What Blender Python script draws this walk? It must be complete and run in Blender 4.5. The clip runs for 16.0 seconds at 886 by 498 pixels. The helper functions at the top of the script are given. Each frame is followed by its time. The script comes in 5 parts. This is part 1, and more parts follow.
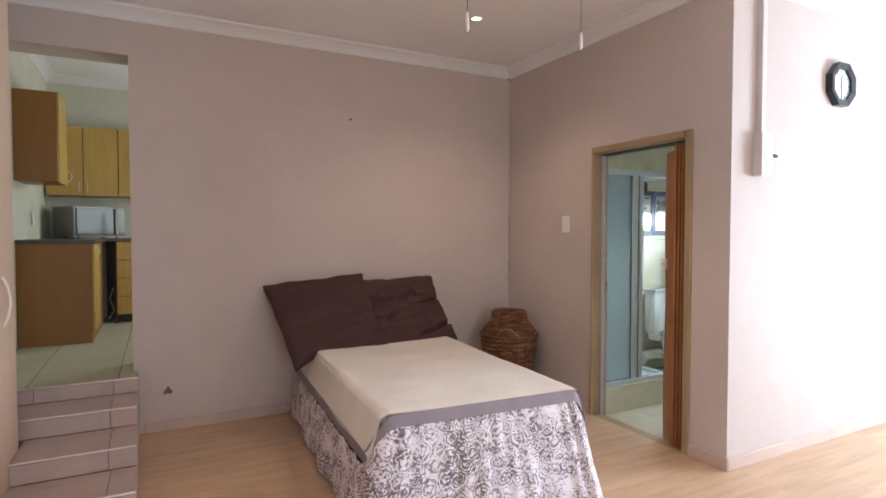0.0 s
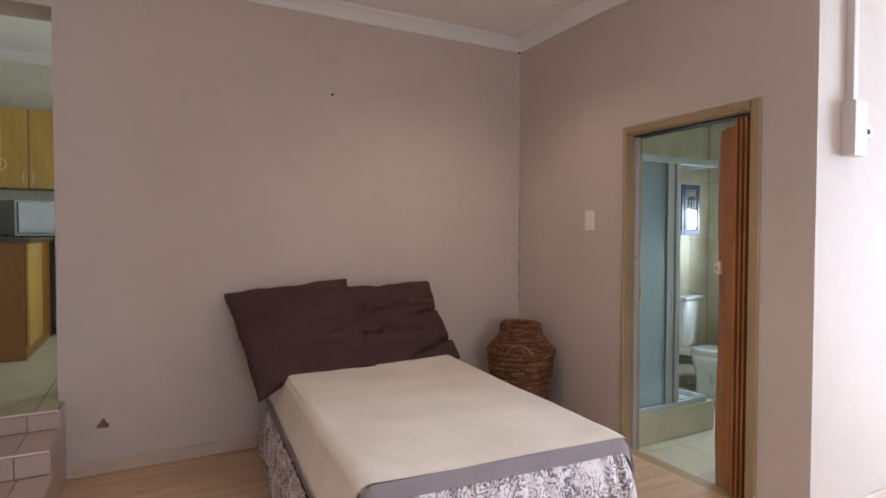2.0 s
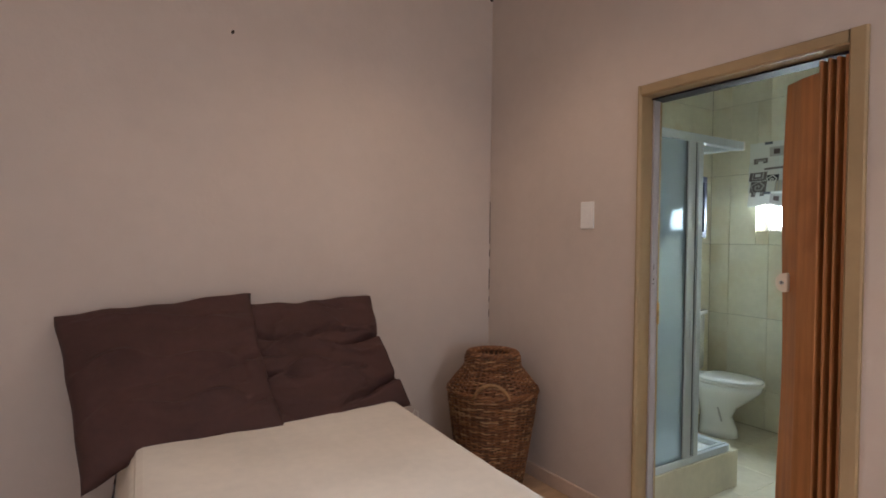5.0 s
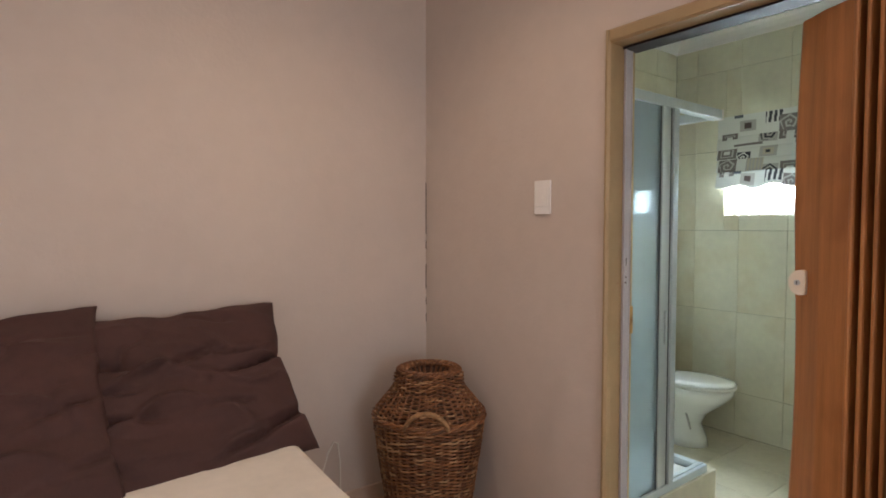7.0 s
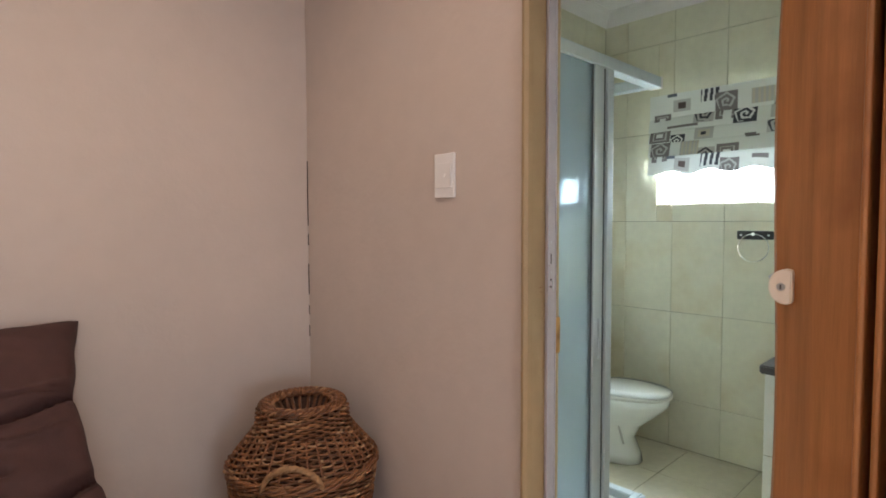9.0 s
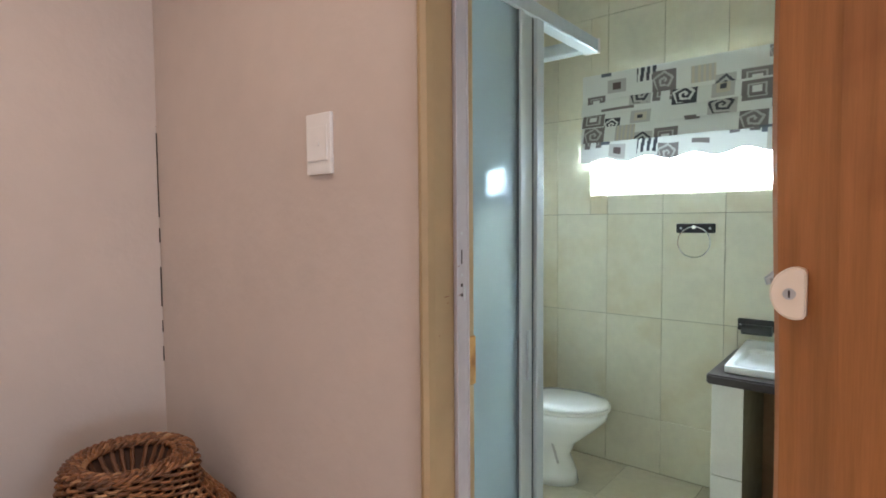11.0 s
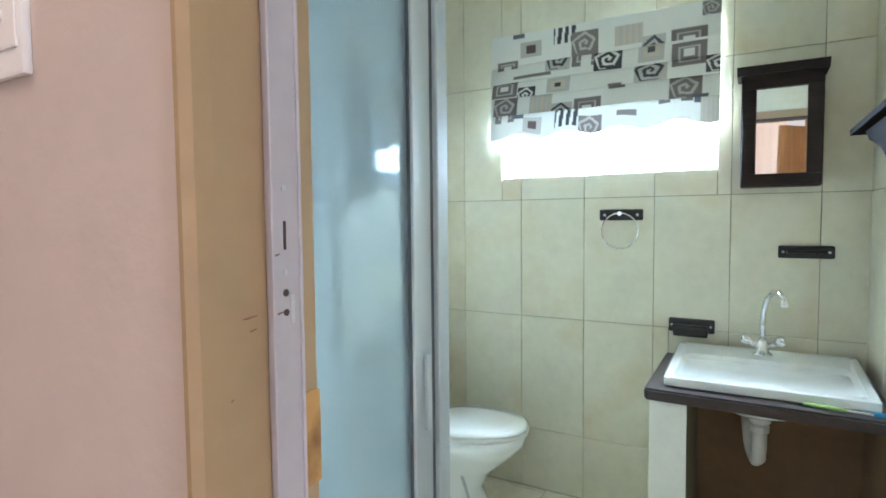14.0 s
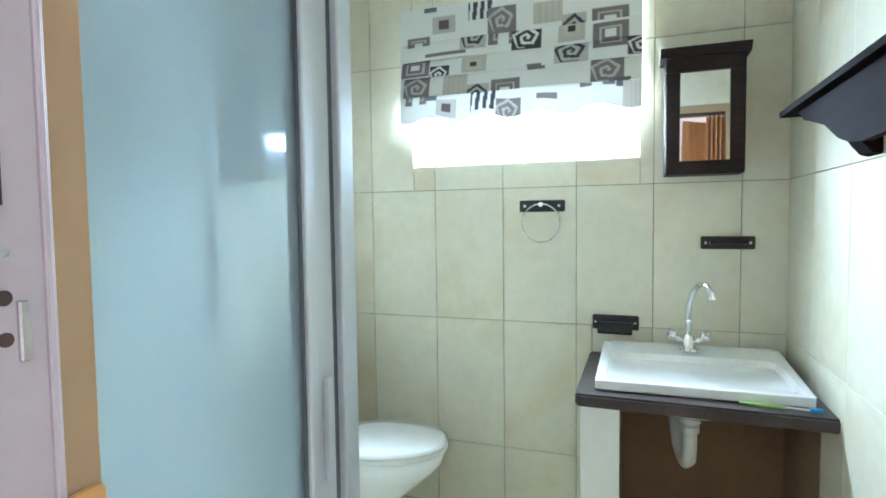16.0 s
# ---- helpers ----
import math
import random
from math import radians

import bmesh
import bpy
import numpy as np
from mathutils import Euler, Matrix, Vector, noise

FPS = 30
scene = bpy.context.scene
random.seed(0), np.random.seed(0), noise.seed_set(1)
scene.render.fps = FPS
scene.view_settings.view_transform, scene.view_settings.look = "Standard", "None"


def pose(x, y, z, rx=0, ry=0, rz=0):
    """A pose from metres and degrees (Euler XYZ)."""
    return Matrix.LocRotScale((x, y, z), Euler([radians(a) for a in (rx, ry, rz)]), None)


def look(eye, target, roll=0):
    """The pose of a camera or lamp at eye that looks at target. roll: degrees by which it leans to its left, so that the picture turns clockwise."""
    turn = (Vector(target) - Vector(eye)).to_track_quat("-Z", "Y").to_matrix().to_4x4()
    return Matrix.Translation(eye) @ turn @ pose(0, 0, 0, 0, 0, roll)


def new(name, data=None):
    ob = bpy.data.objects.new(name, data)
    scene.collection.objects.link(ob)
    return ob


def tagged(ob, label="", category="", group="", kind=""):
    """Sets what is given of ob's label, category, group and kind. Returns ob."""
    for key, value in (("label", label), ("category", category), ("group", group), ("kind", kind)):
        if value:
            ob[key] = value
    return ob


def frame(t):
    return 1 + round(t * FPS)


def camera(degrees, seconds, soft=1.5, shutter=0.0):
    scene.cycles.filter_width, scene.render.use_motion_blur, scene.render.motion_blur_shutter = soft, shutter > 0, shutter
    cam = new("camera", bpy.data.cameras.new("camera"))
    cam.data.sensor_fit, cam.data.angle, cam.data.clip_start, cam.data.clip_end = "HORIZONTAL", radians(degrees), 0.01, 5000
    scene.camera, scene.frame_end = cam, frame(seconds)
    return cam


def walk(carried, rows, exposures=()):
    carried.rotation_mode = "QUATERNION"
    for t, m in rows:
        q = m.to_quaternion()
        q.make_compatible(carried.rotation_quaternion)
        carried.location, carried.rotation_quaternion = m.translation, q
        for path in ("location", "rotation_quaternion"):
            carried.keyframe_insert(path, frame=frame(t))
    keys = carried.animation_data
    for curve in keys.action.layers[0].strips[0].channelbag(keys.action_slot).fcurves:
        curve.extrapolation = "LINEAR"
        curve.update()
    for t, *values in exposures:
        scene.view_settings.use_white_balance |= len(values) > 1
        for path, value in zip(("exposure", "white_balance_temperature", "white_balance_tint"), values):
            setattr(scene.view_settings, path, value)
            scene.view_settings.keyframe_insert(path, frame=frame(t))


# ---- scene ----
cam = camera(77.7, 16.0, 1.7)
PATH = [
    (0, (1.855, 1.84, 1.427), (2.779, 3.613, 1.364), 0.0),
    (0.5, (1.923, 2.005, 1.409), (2.851, 3.776, 1.352), 0.1),
    (1, (1.97, 2.195, 1.398), (2.915, 3.957, 1.34), 0.2),
    (1.5, (2.077, 2.371, 1.408), (3.012, 4.138, 1.349), 0.1),
    (2, (2.174, 2.507, 1.391), (3.11, 4.274, 1.337), 0.1),
    (2.5, (2.26, 2.671, 1.403), (3.213, 4.429, 1.344), 0.2),
    (3, (2.337, 2.816, 1.384), (3.308, 4.564, 1.333), 0.2),
    (3.5, (2.425, 2.972, 1.359), (3.415, 4.709, 1.319), 0.2),
    (4, (2.521, 3.131, 1.355), (3.528, 4.859, 1.316), 0.7),
    (6.5, (3.056, 3.729, 1.371), (4.227, 5.349, 1.31), -0.2),
    (7, (3.165, 3.837, 1.37), (4.368, 5.432, 1.287), -0.0),
    (7.5, (3.28, 3.93, 1.367), (4.525, 5.492, 1.265), -0.1),
    (8, (3.418, 4.031, 1.362), (4.711, 5.553, 1.259), -0.0),
    (8.5, (3.532, 4.102, 1.356), (4.875, 5.581, 1.255), -0.1),
    (9, (3.644, 4.157, 1.345), (5.033, 5.593, 1.245), -0.2),
    (9.5, (3.758, 4.227, 1.344), (5.194, 5.616, 1.241), -0.1),
    (10, (3.856, 4.296, 1.335), (5.335, 5.64, 1.232), -0.2),
    (12.5, (4.322, 4.496, 1.274), (5.958, 5.641, 1.172), -0.5),
    (13, (4.403, 4.562, 1.263), (6.07, 5.661, 1.162), -0.49),
    (13.5, (4.465, 4.602, 1.268), (6.167, 5.647, 1.155), -0.56),
    (14, (4.53, 4.642, 1.254), (6.268, 5.625, 1.143), -0.55),
    (14.5, (4.594, 4.669, 1.252), (6.369, 5.583, 1.141), -0.78),
    (15, (4.639, 4.684, 1.24), (6.448, 5.528, 1.127), -0.71),
    (15.5, (4.702, 4.726, 1.227), (6.546, 5.491, 1.113), -0.77),
    (16, (4.762, 4.771, 1.215), (6.64, 5.447, 1.105), -0.75),
]
walk(cam, [(t, look(eye, target, roll)) for t, eye, target, roll in PATH],
     [(0, 0.1, 6000, 13), (2, -0.08, 5950, 13), (3.5, -0.22, 6000, 13), (7, 0.25, 6250, 11), (9, 0.42, 6080, 11), (10, 0.50, 6000, 11), (12.5, 0.82, 5620, 11), (14.5, 1.04, 5480, 10), (16, 1.13, 5450, 10.5)])

# ---- light ----
world = bpy.data.worlds.new("world")
scene.world = world
world.use_nodes = True
_n = world.node_tree.nodes
_sky = _n.new("ShaderNodeTexSky")
_sky.sky_type = "NISHITA"
_sky.sun_disc = False
_sky.sun_elevation, _sky.sun_rotation = radians(48), radians(120)
_n["Background"].inputs[1].default_value = 0.1
world.node_tree.links.new(_sky.outputs[0], _n["Background"].inputs[0])


def area(name, m, sx, sy, watts, color):
    d = bpy.data.lights.new(name, "AREA")
    d.shape, d.size, d.size_y, d.energy, d.color = "RECTANGLE", sx, sy, watts, color
    ob = new(name, d)
    ob.matrix_world = m
    return ob


# daylight in the openings: glazed door on the east side, bathroom window, kitchen window; fill from an added, unseen
# window behind
area("daylight_east", look((8.28, 1.9, 1.25), (5.0, 2.6, 1.1)), 1.7, 2.0, 234, (0.72, 0.87, 1.0))
area("fill_south", look((2.6, -1.55, 1.5), (2.6, 3.0, 1.2)), 1.7, 1.2, 52, (0.80, 0.92, 1.0))
area("daylight_bathroom", look((7.27, 5.25, 1.78), (5.0, 5.25, 1.80)), 0.92, 0.66, 126, (0.80, 0.93, 1.0))
area("daylight_kitchen", look((3.32, 7.9, 1.9), (1.0, 7.9, 1.6)), 1.3, 1.0, 22, (0.93, 1.0, 0.92))


def downlight_lamp(x, y, z, watts):
    d = bpy.data.lights.new("downlight_lamp", "SPOT")
    d.energy, d.color, d.spot_size, d.spot_blend, d.shadow_soft_size = watts, (1.0, 0.75, 0.52), radians(125), 0.9, 0.03
    ob = new("downlight_lamp", d)
    ob.matrix_world = look((x, y, z), (x, y, 0))


# ---- helpers of this scene ----
def part(name, bm, material, parent=None, label="", smooth=False):
    me = bpy.data.meshes.new(name)
    bm.normal_update()
    bm.to_mesh(me)
    bm.free()
    for m in (material if isinstance(material, (list, tuple)) else [material]):
        me.materials.append(m)
    if smooth:
        for p in me.polygons:
            p.use_smooth = True
    ob = new(name, me)
    if parent is not None:
        ob.parent = parent
    if label:
        ob["label"] = label
    return ob


def thing(name, at, label, category, group="", kind="", rz=0):
    e = new(name)
    e.empty_display_size = 0.05
    e.matrix_world = pose(at[0], at[1], at[2], 0, 0, rz)
    return tagged(e, label, category, group, kind)


def box(bm, x0, x1, y0, y1, z0, z1, bevel=0.0, seg=2):
    r = bmesh.ops.create_cube(bm, size=1.0)
    for v in r["verts"]:
        v.co = Vector(((x0 + x1) / 2 + v.co.x * (x1 - x0), (y0 + y1) / 2 + v.co.y * (y1 - y0), (z0 + z1) / 2 + v.co.z * (z1 - z0)))
    if bevel:
        es = list({e for v in r["verts"] for e in v.link_edges})
        bmesh.ops.bevel(bm, geom=es, offset=bevel, segments=seg, profile=0.7, affect="EDGES")
    return r["verts"]


def boxm(x0, x1, y0, y1, z0, z1, bevel=0.0, seg=2):
    bm = bmesh.new()
    box(bm, x0, x1, y0, y1, z0, z1, bevel, seg)
    return bm


def tube(bm, pts, r, n=10, closed=False, caps=True):
    """A round tube through pts; r is one radius or one for each point."""
    pts = [Vector(p) for p in pts]
    rings, up = [], None
    for i, p in enumerate(pts):
        a = pts[i - 1] if (i > 0 or closed) else p
        b = pts[(i + 1) % len(pts)] if (i + 1 < len(pts) or closed) else p
        t = (b - a).normalized()
        if up is None:
            up = t.orthogonal().normalized()
        up = (up - t * up.dot(t)).normalized()
        side = t.cross(up)
        rad = r[i] if isinstance(r, (list, tuple)) else r
        rings.append([bm.verts.new(p + rad * (math.cos(2 * math.pi * k / n) * up + math.sin(2 * math.pi * k / n) * side)) for k in range(n)])
    m = len(rings)
    for i in range(m if closed else m - 1):
        a, b = rings[i], rings[(i + 1) % m]
        for k in range(n):
            bm.faces.new((a[k], a[(k + 1) % n], b[(k + 1) % n], b[k]))
    if caps and not closed:
        bm.faces.new(rings[0][::-1])
        bm.faces.new(rings[-1])


def lathe(bm, profile, n=32, cx=0, cy=0, ex=1.0, ey=1.0):
    """Turns (radius, z) pairs about the vertical through (cx, cy)."""
    rings = []
    for r, z in profile:
        rings.append([bm.verts.new((cx + ex * r * math.cos(2 * math.pi * k / n), cy + ey * r * math.sin(2 * math.pi * k / n), z)) for k in range(n)])
    for a, b in zip(rings, rings[1:]):
        for k in range(n):
            bm.faces.new((a[k], a[(k + 1) % n], b[(k + 1) % n], b[k]))
    return rings


def prism(bm, outline, axis, a, b):
    """Extrudes a 2D outline along an axis from a to b."""
    def at(u, v, w):
        return {"x": (w, u, v), "y": (u, w, v), "z": (u, v, w)}[axis]
    lo = [bm.verts.new(at(u, v, a)) for u, v in outline]
    hi = [bm.verts.new(at(u, v, b)) for u, v in outline]
    bm.faces.new(lo[::-1])
    bm.faces.new(hi)
    n = len(outline)
    for k in range(n):
        bm.faces.new((lo[k], lo[(k + 1) % n], hi[(k + 1) % n], hi[k]))
    bmesh.ops.recalc_face_normals(bm, faces=bm.faces[:])


# ---- materials ----
def material(name, base, rough=0.5, metal=0.0, vary=0.06, scale=6.0, bump=0.0, bump_scale=60.0, spread=None, random_value=0.0, coat=0.0, stains=None):
    """A surface with variation at two scales, fine relief and, if given, stains of another colour."""
    m = bpy.data.materials.new(name)
    m.use_nodes = True
    nt = m.node_tree
    b = nt.nodes["Principled BSDF"]
    b.inputs["Roughness"].default_value = rough
    b.inputs["Metallic"].default_value = metal
    b.inputs["Coat Weight"].default_value = coat
    tc = nt.nodes.new("ShaderNodeTexCoord")
    mp = nt.nodes.new("ShaderNodeMapping")
    nt.links.new(tc.outputs["Object"], mp.inputs[0])
    source = tc.outputs["Object"]
    if random_value:
        oi = nt.nodes.new("ShaderNodeObjectInfo")
        shift = nt.nodes.new("ShaderNodeVectorMath")
        shift.operation = "MULTIPLY_ADD"
        nt.links.new(oi.outputs["Random"], shift.inputs[0])
        shift.inputs[1].default_value = (37.0, 61.0, 83.0)
        nt.links.new(source, shift.inputs[2])
        source = shift.outputs[0]
        nt.links.new(source, mp.inputs[0])
    if spread:
        mp.inputs["Scale"].default_value = spread
    n1 = nt.nodes.new("ShaderNodeTexNoise")
    n1.inputs["Scale"].default_value, n1.inputs["Detail"].default_value = scale, 5
    n2 = nt.nodes.new("ShaderNodeTexNoise")
    n2.inputs["Scale"].default_value, n2.inputs["Detail"].default_value = scale * 9, 3
    for n in (n1, n2):
        nt.links.new(mp.outputs[0], n.inputs["Vector"])
    add = nt.nodes.new("ShaderNodeMath")
    add.operation = "MULTIPLY_ADD"
    nt.links.new(n2.outputs[0], add.inputs[0])
    add.inputs[1].default_value = 0.4
    nt.links.new(n1.outputs[0], add.inputs[2])
    last = add.outputs[0]
    if random_value:
        ra = nt.nodes.new("ShaderNodeMath")
        ra.operation = "MULTIPLY_ADD"
        nt.links.new(oi.outputs["Random"], ra.inputs[0])
        ra.inputs[1].default_value = random_value
        nt.links.new(last, ra.inputs[2])
        last = ra.outputs[0]
    ramp = nt.nodes.new("ShaderNodeValToRGB")
    lo, hi = ramp.color_ramp.elements
    mid = 0.7 + random_value / 2
    lo.position, hi.position = mid - 0.3, mid + 0.3
    lo.color = (*[c * (1 - 2 * vary) for c in base], 1)
    hi.color = (*[min(1, c * (1 + 2 * vary)) for c in base], 1)
    nt.links.new(last, ramp.inputs[0])
    colour = ramp.outputs[0]
    if stains:
        n3 = nt.nodes.new("ShaderNodeTexNoise")
        n3.inputs["Scale"].default_value, n3.inputs["Detail"].default_value = stains[1], 6
        nt.links.new(source, n3.inputs["Vector"])
        r3 = nt.nodes.new("ShaderNodeValToRGB")
        r3.color_ramp.elements[0].position, r3.color_ramp.elements[1].position = stains[2], stains[2] + 0.22
        r3.color_ramp.elements[1].color = (stains[3],) * 3 + (1,)
        nt.links.new(n3.outputs[0], r3.inputs[0])
        mx = nt.nodes.new("ShaderNodeMixRGB")
        nt.links.new(r3.outputs[0], mx.inputs[0])
        nt.links.new(colour, mx.inputs[1])
        mx.inputs[2].default_value = (*stains[0], 1)
        colour = mx.outputs[0]
    nt.links.new(colour, b.inputs["Base Color"])
    if bump:
        nb = nt.nodes.new("ShaderNodeTexNoise")
        nb.inputs["Scale"].default_value, nb.inputs["Detail"].default_value = bump_scale, 4
        nt.links.new(mp.outputs[0], nb.inputs["Vector"])
        bp = nt.nodes.new("ShaderNodeBump")
        bp.inputs["Strength"].default_value, bp.inputs["Distance"].default_value = bump, 0.004
        nt.links.new(nb.outputs[0], bp.inputs["Height"])
        nt.links.new(bp.outputs[0], b.inputs["Normal"])
    return m


PLASTER = material("plaster_beige", (0.585, 0.485, 0.425), 0.75, vary=0.03, scale=1.6, bump=0.25, bump_scale=45)
CEILING = material("ceiling_white", (0.88, 0.85, 0.84), 0.8, vary=0.02, scale=1.2, bump=0.1)
CORNICE = material("cornice_white", (0.80, 0.77, 0.75), 0.6, vary=0.02, scale=3)
SKIRTING = material("skirting_paint", (0.58, 0.43, 0.34), 0.55, vary=0.06, scale=5)
LAMINATE = material("laminate_oak", (0.56, 0.365, 0.22), 0.38, vary=0.10, scale=2.2, spread=(1.0, 9.0, 1.0), random_value=0.16, bump=0.05, bump_scale=90)
STEP_GROUT = material("step_grout", (0.24, 0.16, 0.12), 0.9, vary=0.1)
STEP_TILE = material("step_tile", (0.50, 0.38, 0.33), 0.35, vary=0.06, scale=5, random_value=0.10, stains=((0.36, 0.25, 0.2), 4, 0.55, 0.5))
GROUT_DARK = material("grout_dark", (0.12, 0.08, 0.06), 0.9, vary=0.1)
GROUT_LIGHT = material("grout_light", (0.24, 0.21, 0.14), 0.9, vary=0.1, scale=12)
NOSING = material("nosing_metal", (0.80, 0.70, 0.64), 0.35, 0.6, vary=0.05)
FRAME_TAN = material("frame_paint_tan", (0.37, 0.255, 0.135), 0.45, vary=0.06, scale=3, bump=0.05)
TILE = material("wall_tile_cream", (0.75, 0.725, 0.575), 0.20, vary=0.05, scale=2.6, random_value=0.10, stains=((0.56, 0.46, 0.26), 2.6, 0.50, 0.6), bump=0.03, bump_scale=14)
FLOOR_TILE = material("floor_tile_cream", (0.66, 0.61, 0.47), 0.22, vary=0.06, scale=3, random_value=0.10, stains=((0.48, 0.42, 0.26), 3, 0.55, 0.4))
KITCHEN_WALL = material("kitchen_plaster", (0.63, 0.61, 0.50), 0.7, vary=0.06, scale=2.5, bump=0.1)
KITCHEN_TILE = material("kitchen_floor_tile", (0.50, 0.48, 0.36), 0.3, vary=0.05, scale=4, random_value=0.06)
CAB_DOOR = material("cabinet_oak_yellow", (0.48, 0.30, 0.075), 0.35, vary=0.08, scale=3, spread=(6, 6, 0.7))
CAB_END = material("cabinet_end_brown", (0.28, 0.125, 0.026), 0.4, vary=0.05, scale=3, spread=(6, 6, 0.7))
WORKTOP = material("worktop_dark", (0.10, 0.075, 0.06), 0.3, vary=0.15, scale=20)
# near-black for shade in slots and the open unit, also plinth and feet
DARK_VOID = material("shade_and_dark_parts", (0.05, 0.03, 0.025), 0.6, vary=0.1)
STEEL = material("brushed_steel", (0.55, 0.55, 0.56), 0.32, 0.9, vary=0.05, scale=8, spread=(1, 1, 20))
SEAL_GREY = material("rubber_seal_grey", (0.10, 0.12, 0.14), 0.6, vary=0.1)
CHROME = material("chrome", (0.82, 0.83, 0.84), 0.08, 1.0, vary=0.01)
ALU = material("aluminium_anodised", (0.60, 0.66, 0.70), 0.32, 0.35, vary=0.04, scale=4, spread=(1, 1, 0.2))
WHITE_METAL = material("channel_white_metal", (0.47, 0.43, 0.45), 0.4, 0.1, vary=0.05, scale=6, stains=((0.4, 0.3, 0.24), 14, 0.64, 0.4))
BLACK_METAL = material("wrought_black", (0.024, 0.022, 0.022), 0.4, 0.3, vary=0.2)
GLASS_DARK = material("oven_glass_dark", (0.03, 0.03, 0.035), 0.08, vary=0.1)
PORCELAIN = material("porcelain_white", (0.86, 0.88, 0.87), 0.10, vary=0.01, scale=2, coat=0.5)
PVC = material("pvc_white", (0.78, 0.78, 0.74), 0.4, vary=0.03, scale=8)
WHITE_PLASTIC = material("plastic_white", (0.82, 0.78, 0.75), 0.35, vary=0.02)
CREAM_PLASTIC = material("plastic_cream", (0.82, 0.70, 0.58), 0.3, vary=0.02)
SHELF_WOOD = material("wood_dark_matt", (0.007, 0.005, 0.005), 0.85, vary=0.2, scale=4, spread=(1, 1, 8))
SHELF_WOOD.node_tree.nodes["Principled BSDF"].inputs["Specular IOR Level"].default_value = 0.03
DULL_STEEL = material("dull_grey_steel", (0.26, 0.25, 0.23), 0.5, 0.5, vary=0.08, scale=6)
ESPRESSO = material("wood_espresso", (0.026, 0.017, 0.016), 0.5, vary=0.2, scale=4, spread=(1, 1, 8))
ESPRESSO.node_tree.nodes["Principled BSDF"].inputs["Specular IOR Level"].default_value = 0.2
NAVY = material("wood_navy", (0.020, 0.024, 0.07), 0.35, vary=0.15)
COUNTER = material("counter_dark_laminate", (0.045, 0.035, 0.035), 0.28, vary=0.15, scale=18)
CEMENT_SHADED = material("cement_brown_shaded", (0.27, 0.175, 0.10), 0.85, vary=0.12, scale=3, bump=0.2)
FOLD_WOOD = material("folding_door_wood", (0.40, 0.165, 0.055), 0.4, vary=0.13, scale=3.2, spread=(14, 14, 0.6), bump=0.06, bump_scale=30, stains=((0.24, 0.08, 0.025), 5, 0.55, 0.6))
MAPLE = material("wardrobe_maple", (0.66, 0.46, 0.32), 0.4, vary=0.05, scale=2, spread=(6, 6, 0.5))
BEDSPREAD = material("bedspread_cream", (0.80, 0.725, 0.635), 0.9, vary=0.05, scale=3, bump=0.35, bump_scale=260)
BAND = material("bedspread_grey_band", (0.27, 0.22, 0.235), 0.85, vary=0.06, bump=0.3, bump_scale=300)
PILLOW = material("pillow_brown_cotton", (0.063, 0.025, 0.021), 0.85, vary=0.12, scale=4, bump=0.3, bump_scale=240)
WICKER = material("wicker_brown", (0.21, 0.085, 0.032), 0.5, vary=0.25, scale=11, bump=0.3, bump_scale=120)
_nt = WICKER.node_tree
_geo = _nt.nodes.new("ShaderNodeNewGeometry")
_rp = _nt.nodes.new("ShaderNodeValToRGB")
_rp.color_ramp.elements[0].color, _rp.color_ramp.elements[1].color = (0.055, 0.020, 0.010, 1), (0.66, 0.42, 0.22, 1)
for _p, _c in ((0.40, (0.17, 0.060, 0.022, 1)), (0.80, (0.36, 0.15, 0.055, 1))):
    _rp.color_ramp.elements.new(_p).color = _c
_nt.links.new(_geo.outputs["Random Per Island"], _rp.inputs[0])
_mx = _nt.nodes.new("ShaderNodeMixRGB")
_mx.inputs[0].default_value = 0.6
_b = _nt.nodes["Principled BSDF"]
_nt.links.new(_b.inputs["Base Color"].links[0].from_socket, _mx.inputs[1])
_nt.links.new(_rp.outputs[0], _mx.inputs[2])
_nt.links.new(_mx.outputs[0], _b.inputs["Base Color"])
ROPE = material("rope_tan", (0.33, 0.18, 0.08), 0.7, vary=0.2, scale=30)
WICKER_SHADE = material("wicker_gap_shade", (0.05, 0.02, 0.01), 0.8, vary=0.2)
CABLE = material("cable_white", (0.75, 0.70, 0.62), 0.5, vary=0.02)
TRUNKING = material("trunking_pvc", (0.66, 0.58, 0.54), 0.5, vary=0.02)
CLOCK_RIM = material("clock_rim_black", (0.015, 0.017, 0.02), 0.3, vary=0.1)
CLOCK_FACE = material("clock_face", (0.80, 0.84, 0.86), 0.4, vary=0.02)
CRACK = material("crack_dark", (0.05, 0.03, 0.02), 0.9, vary=0.2)
SCUFF = material("scuff_brown", (0.24, 0.12, 0.075), 0.9, vary=0.25, scale=30)
BRUSH_GREEN = material("toothbrush_green", (0.42, 0.66, 0.18), 0.3, vary=0.02)
BRUSH_BLUE = material("toothbrush_blue", (0.05, 0.35, 0.70), 0.3, vary=0.02)
VARNISH = material("varnished_offcut", (0.50, 0.27, 0.09), 0.25, vary=0.1, scale=4, stains=((0.13, 0.05, 0.015), 14, 0.52, 0.85))
GROUND = material("garden_ground", (0.16, 0.15, 0.11), 0.95, vary=0.2, scale=0.4)
MIRROR = material("mirror_silver", (0.90, 0.92, 0.91), 0.02, 1.0, vary=0.0)


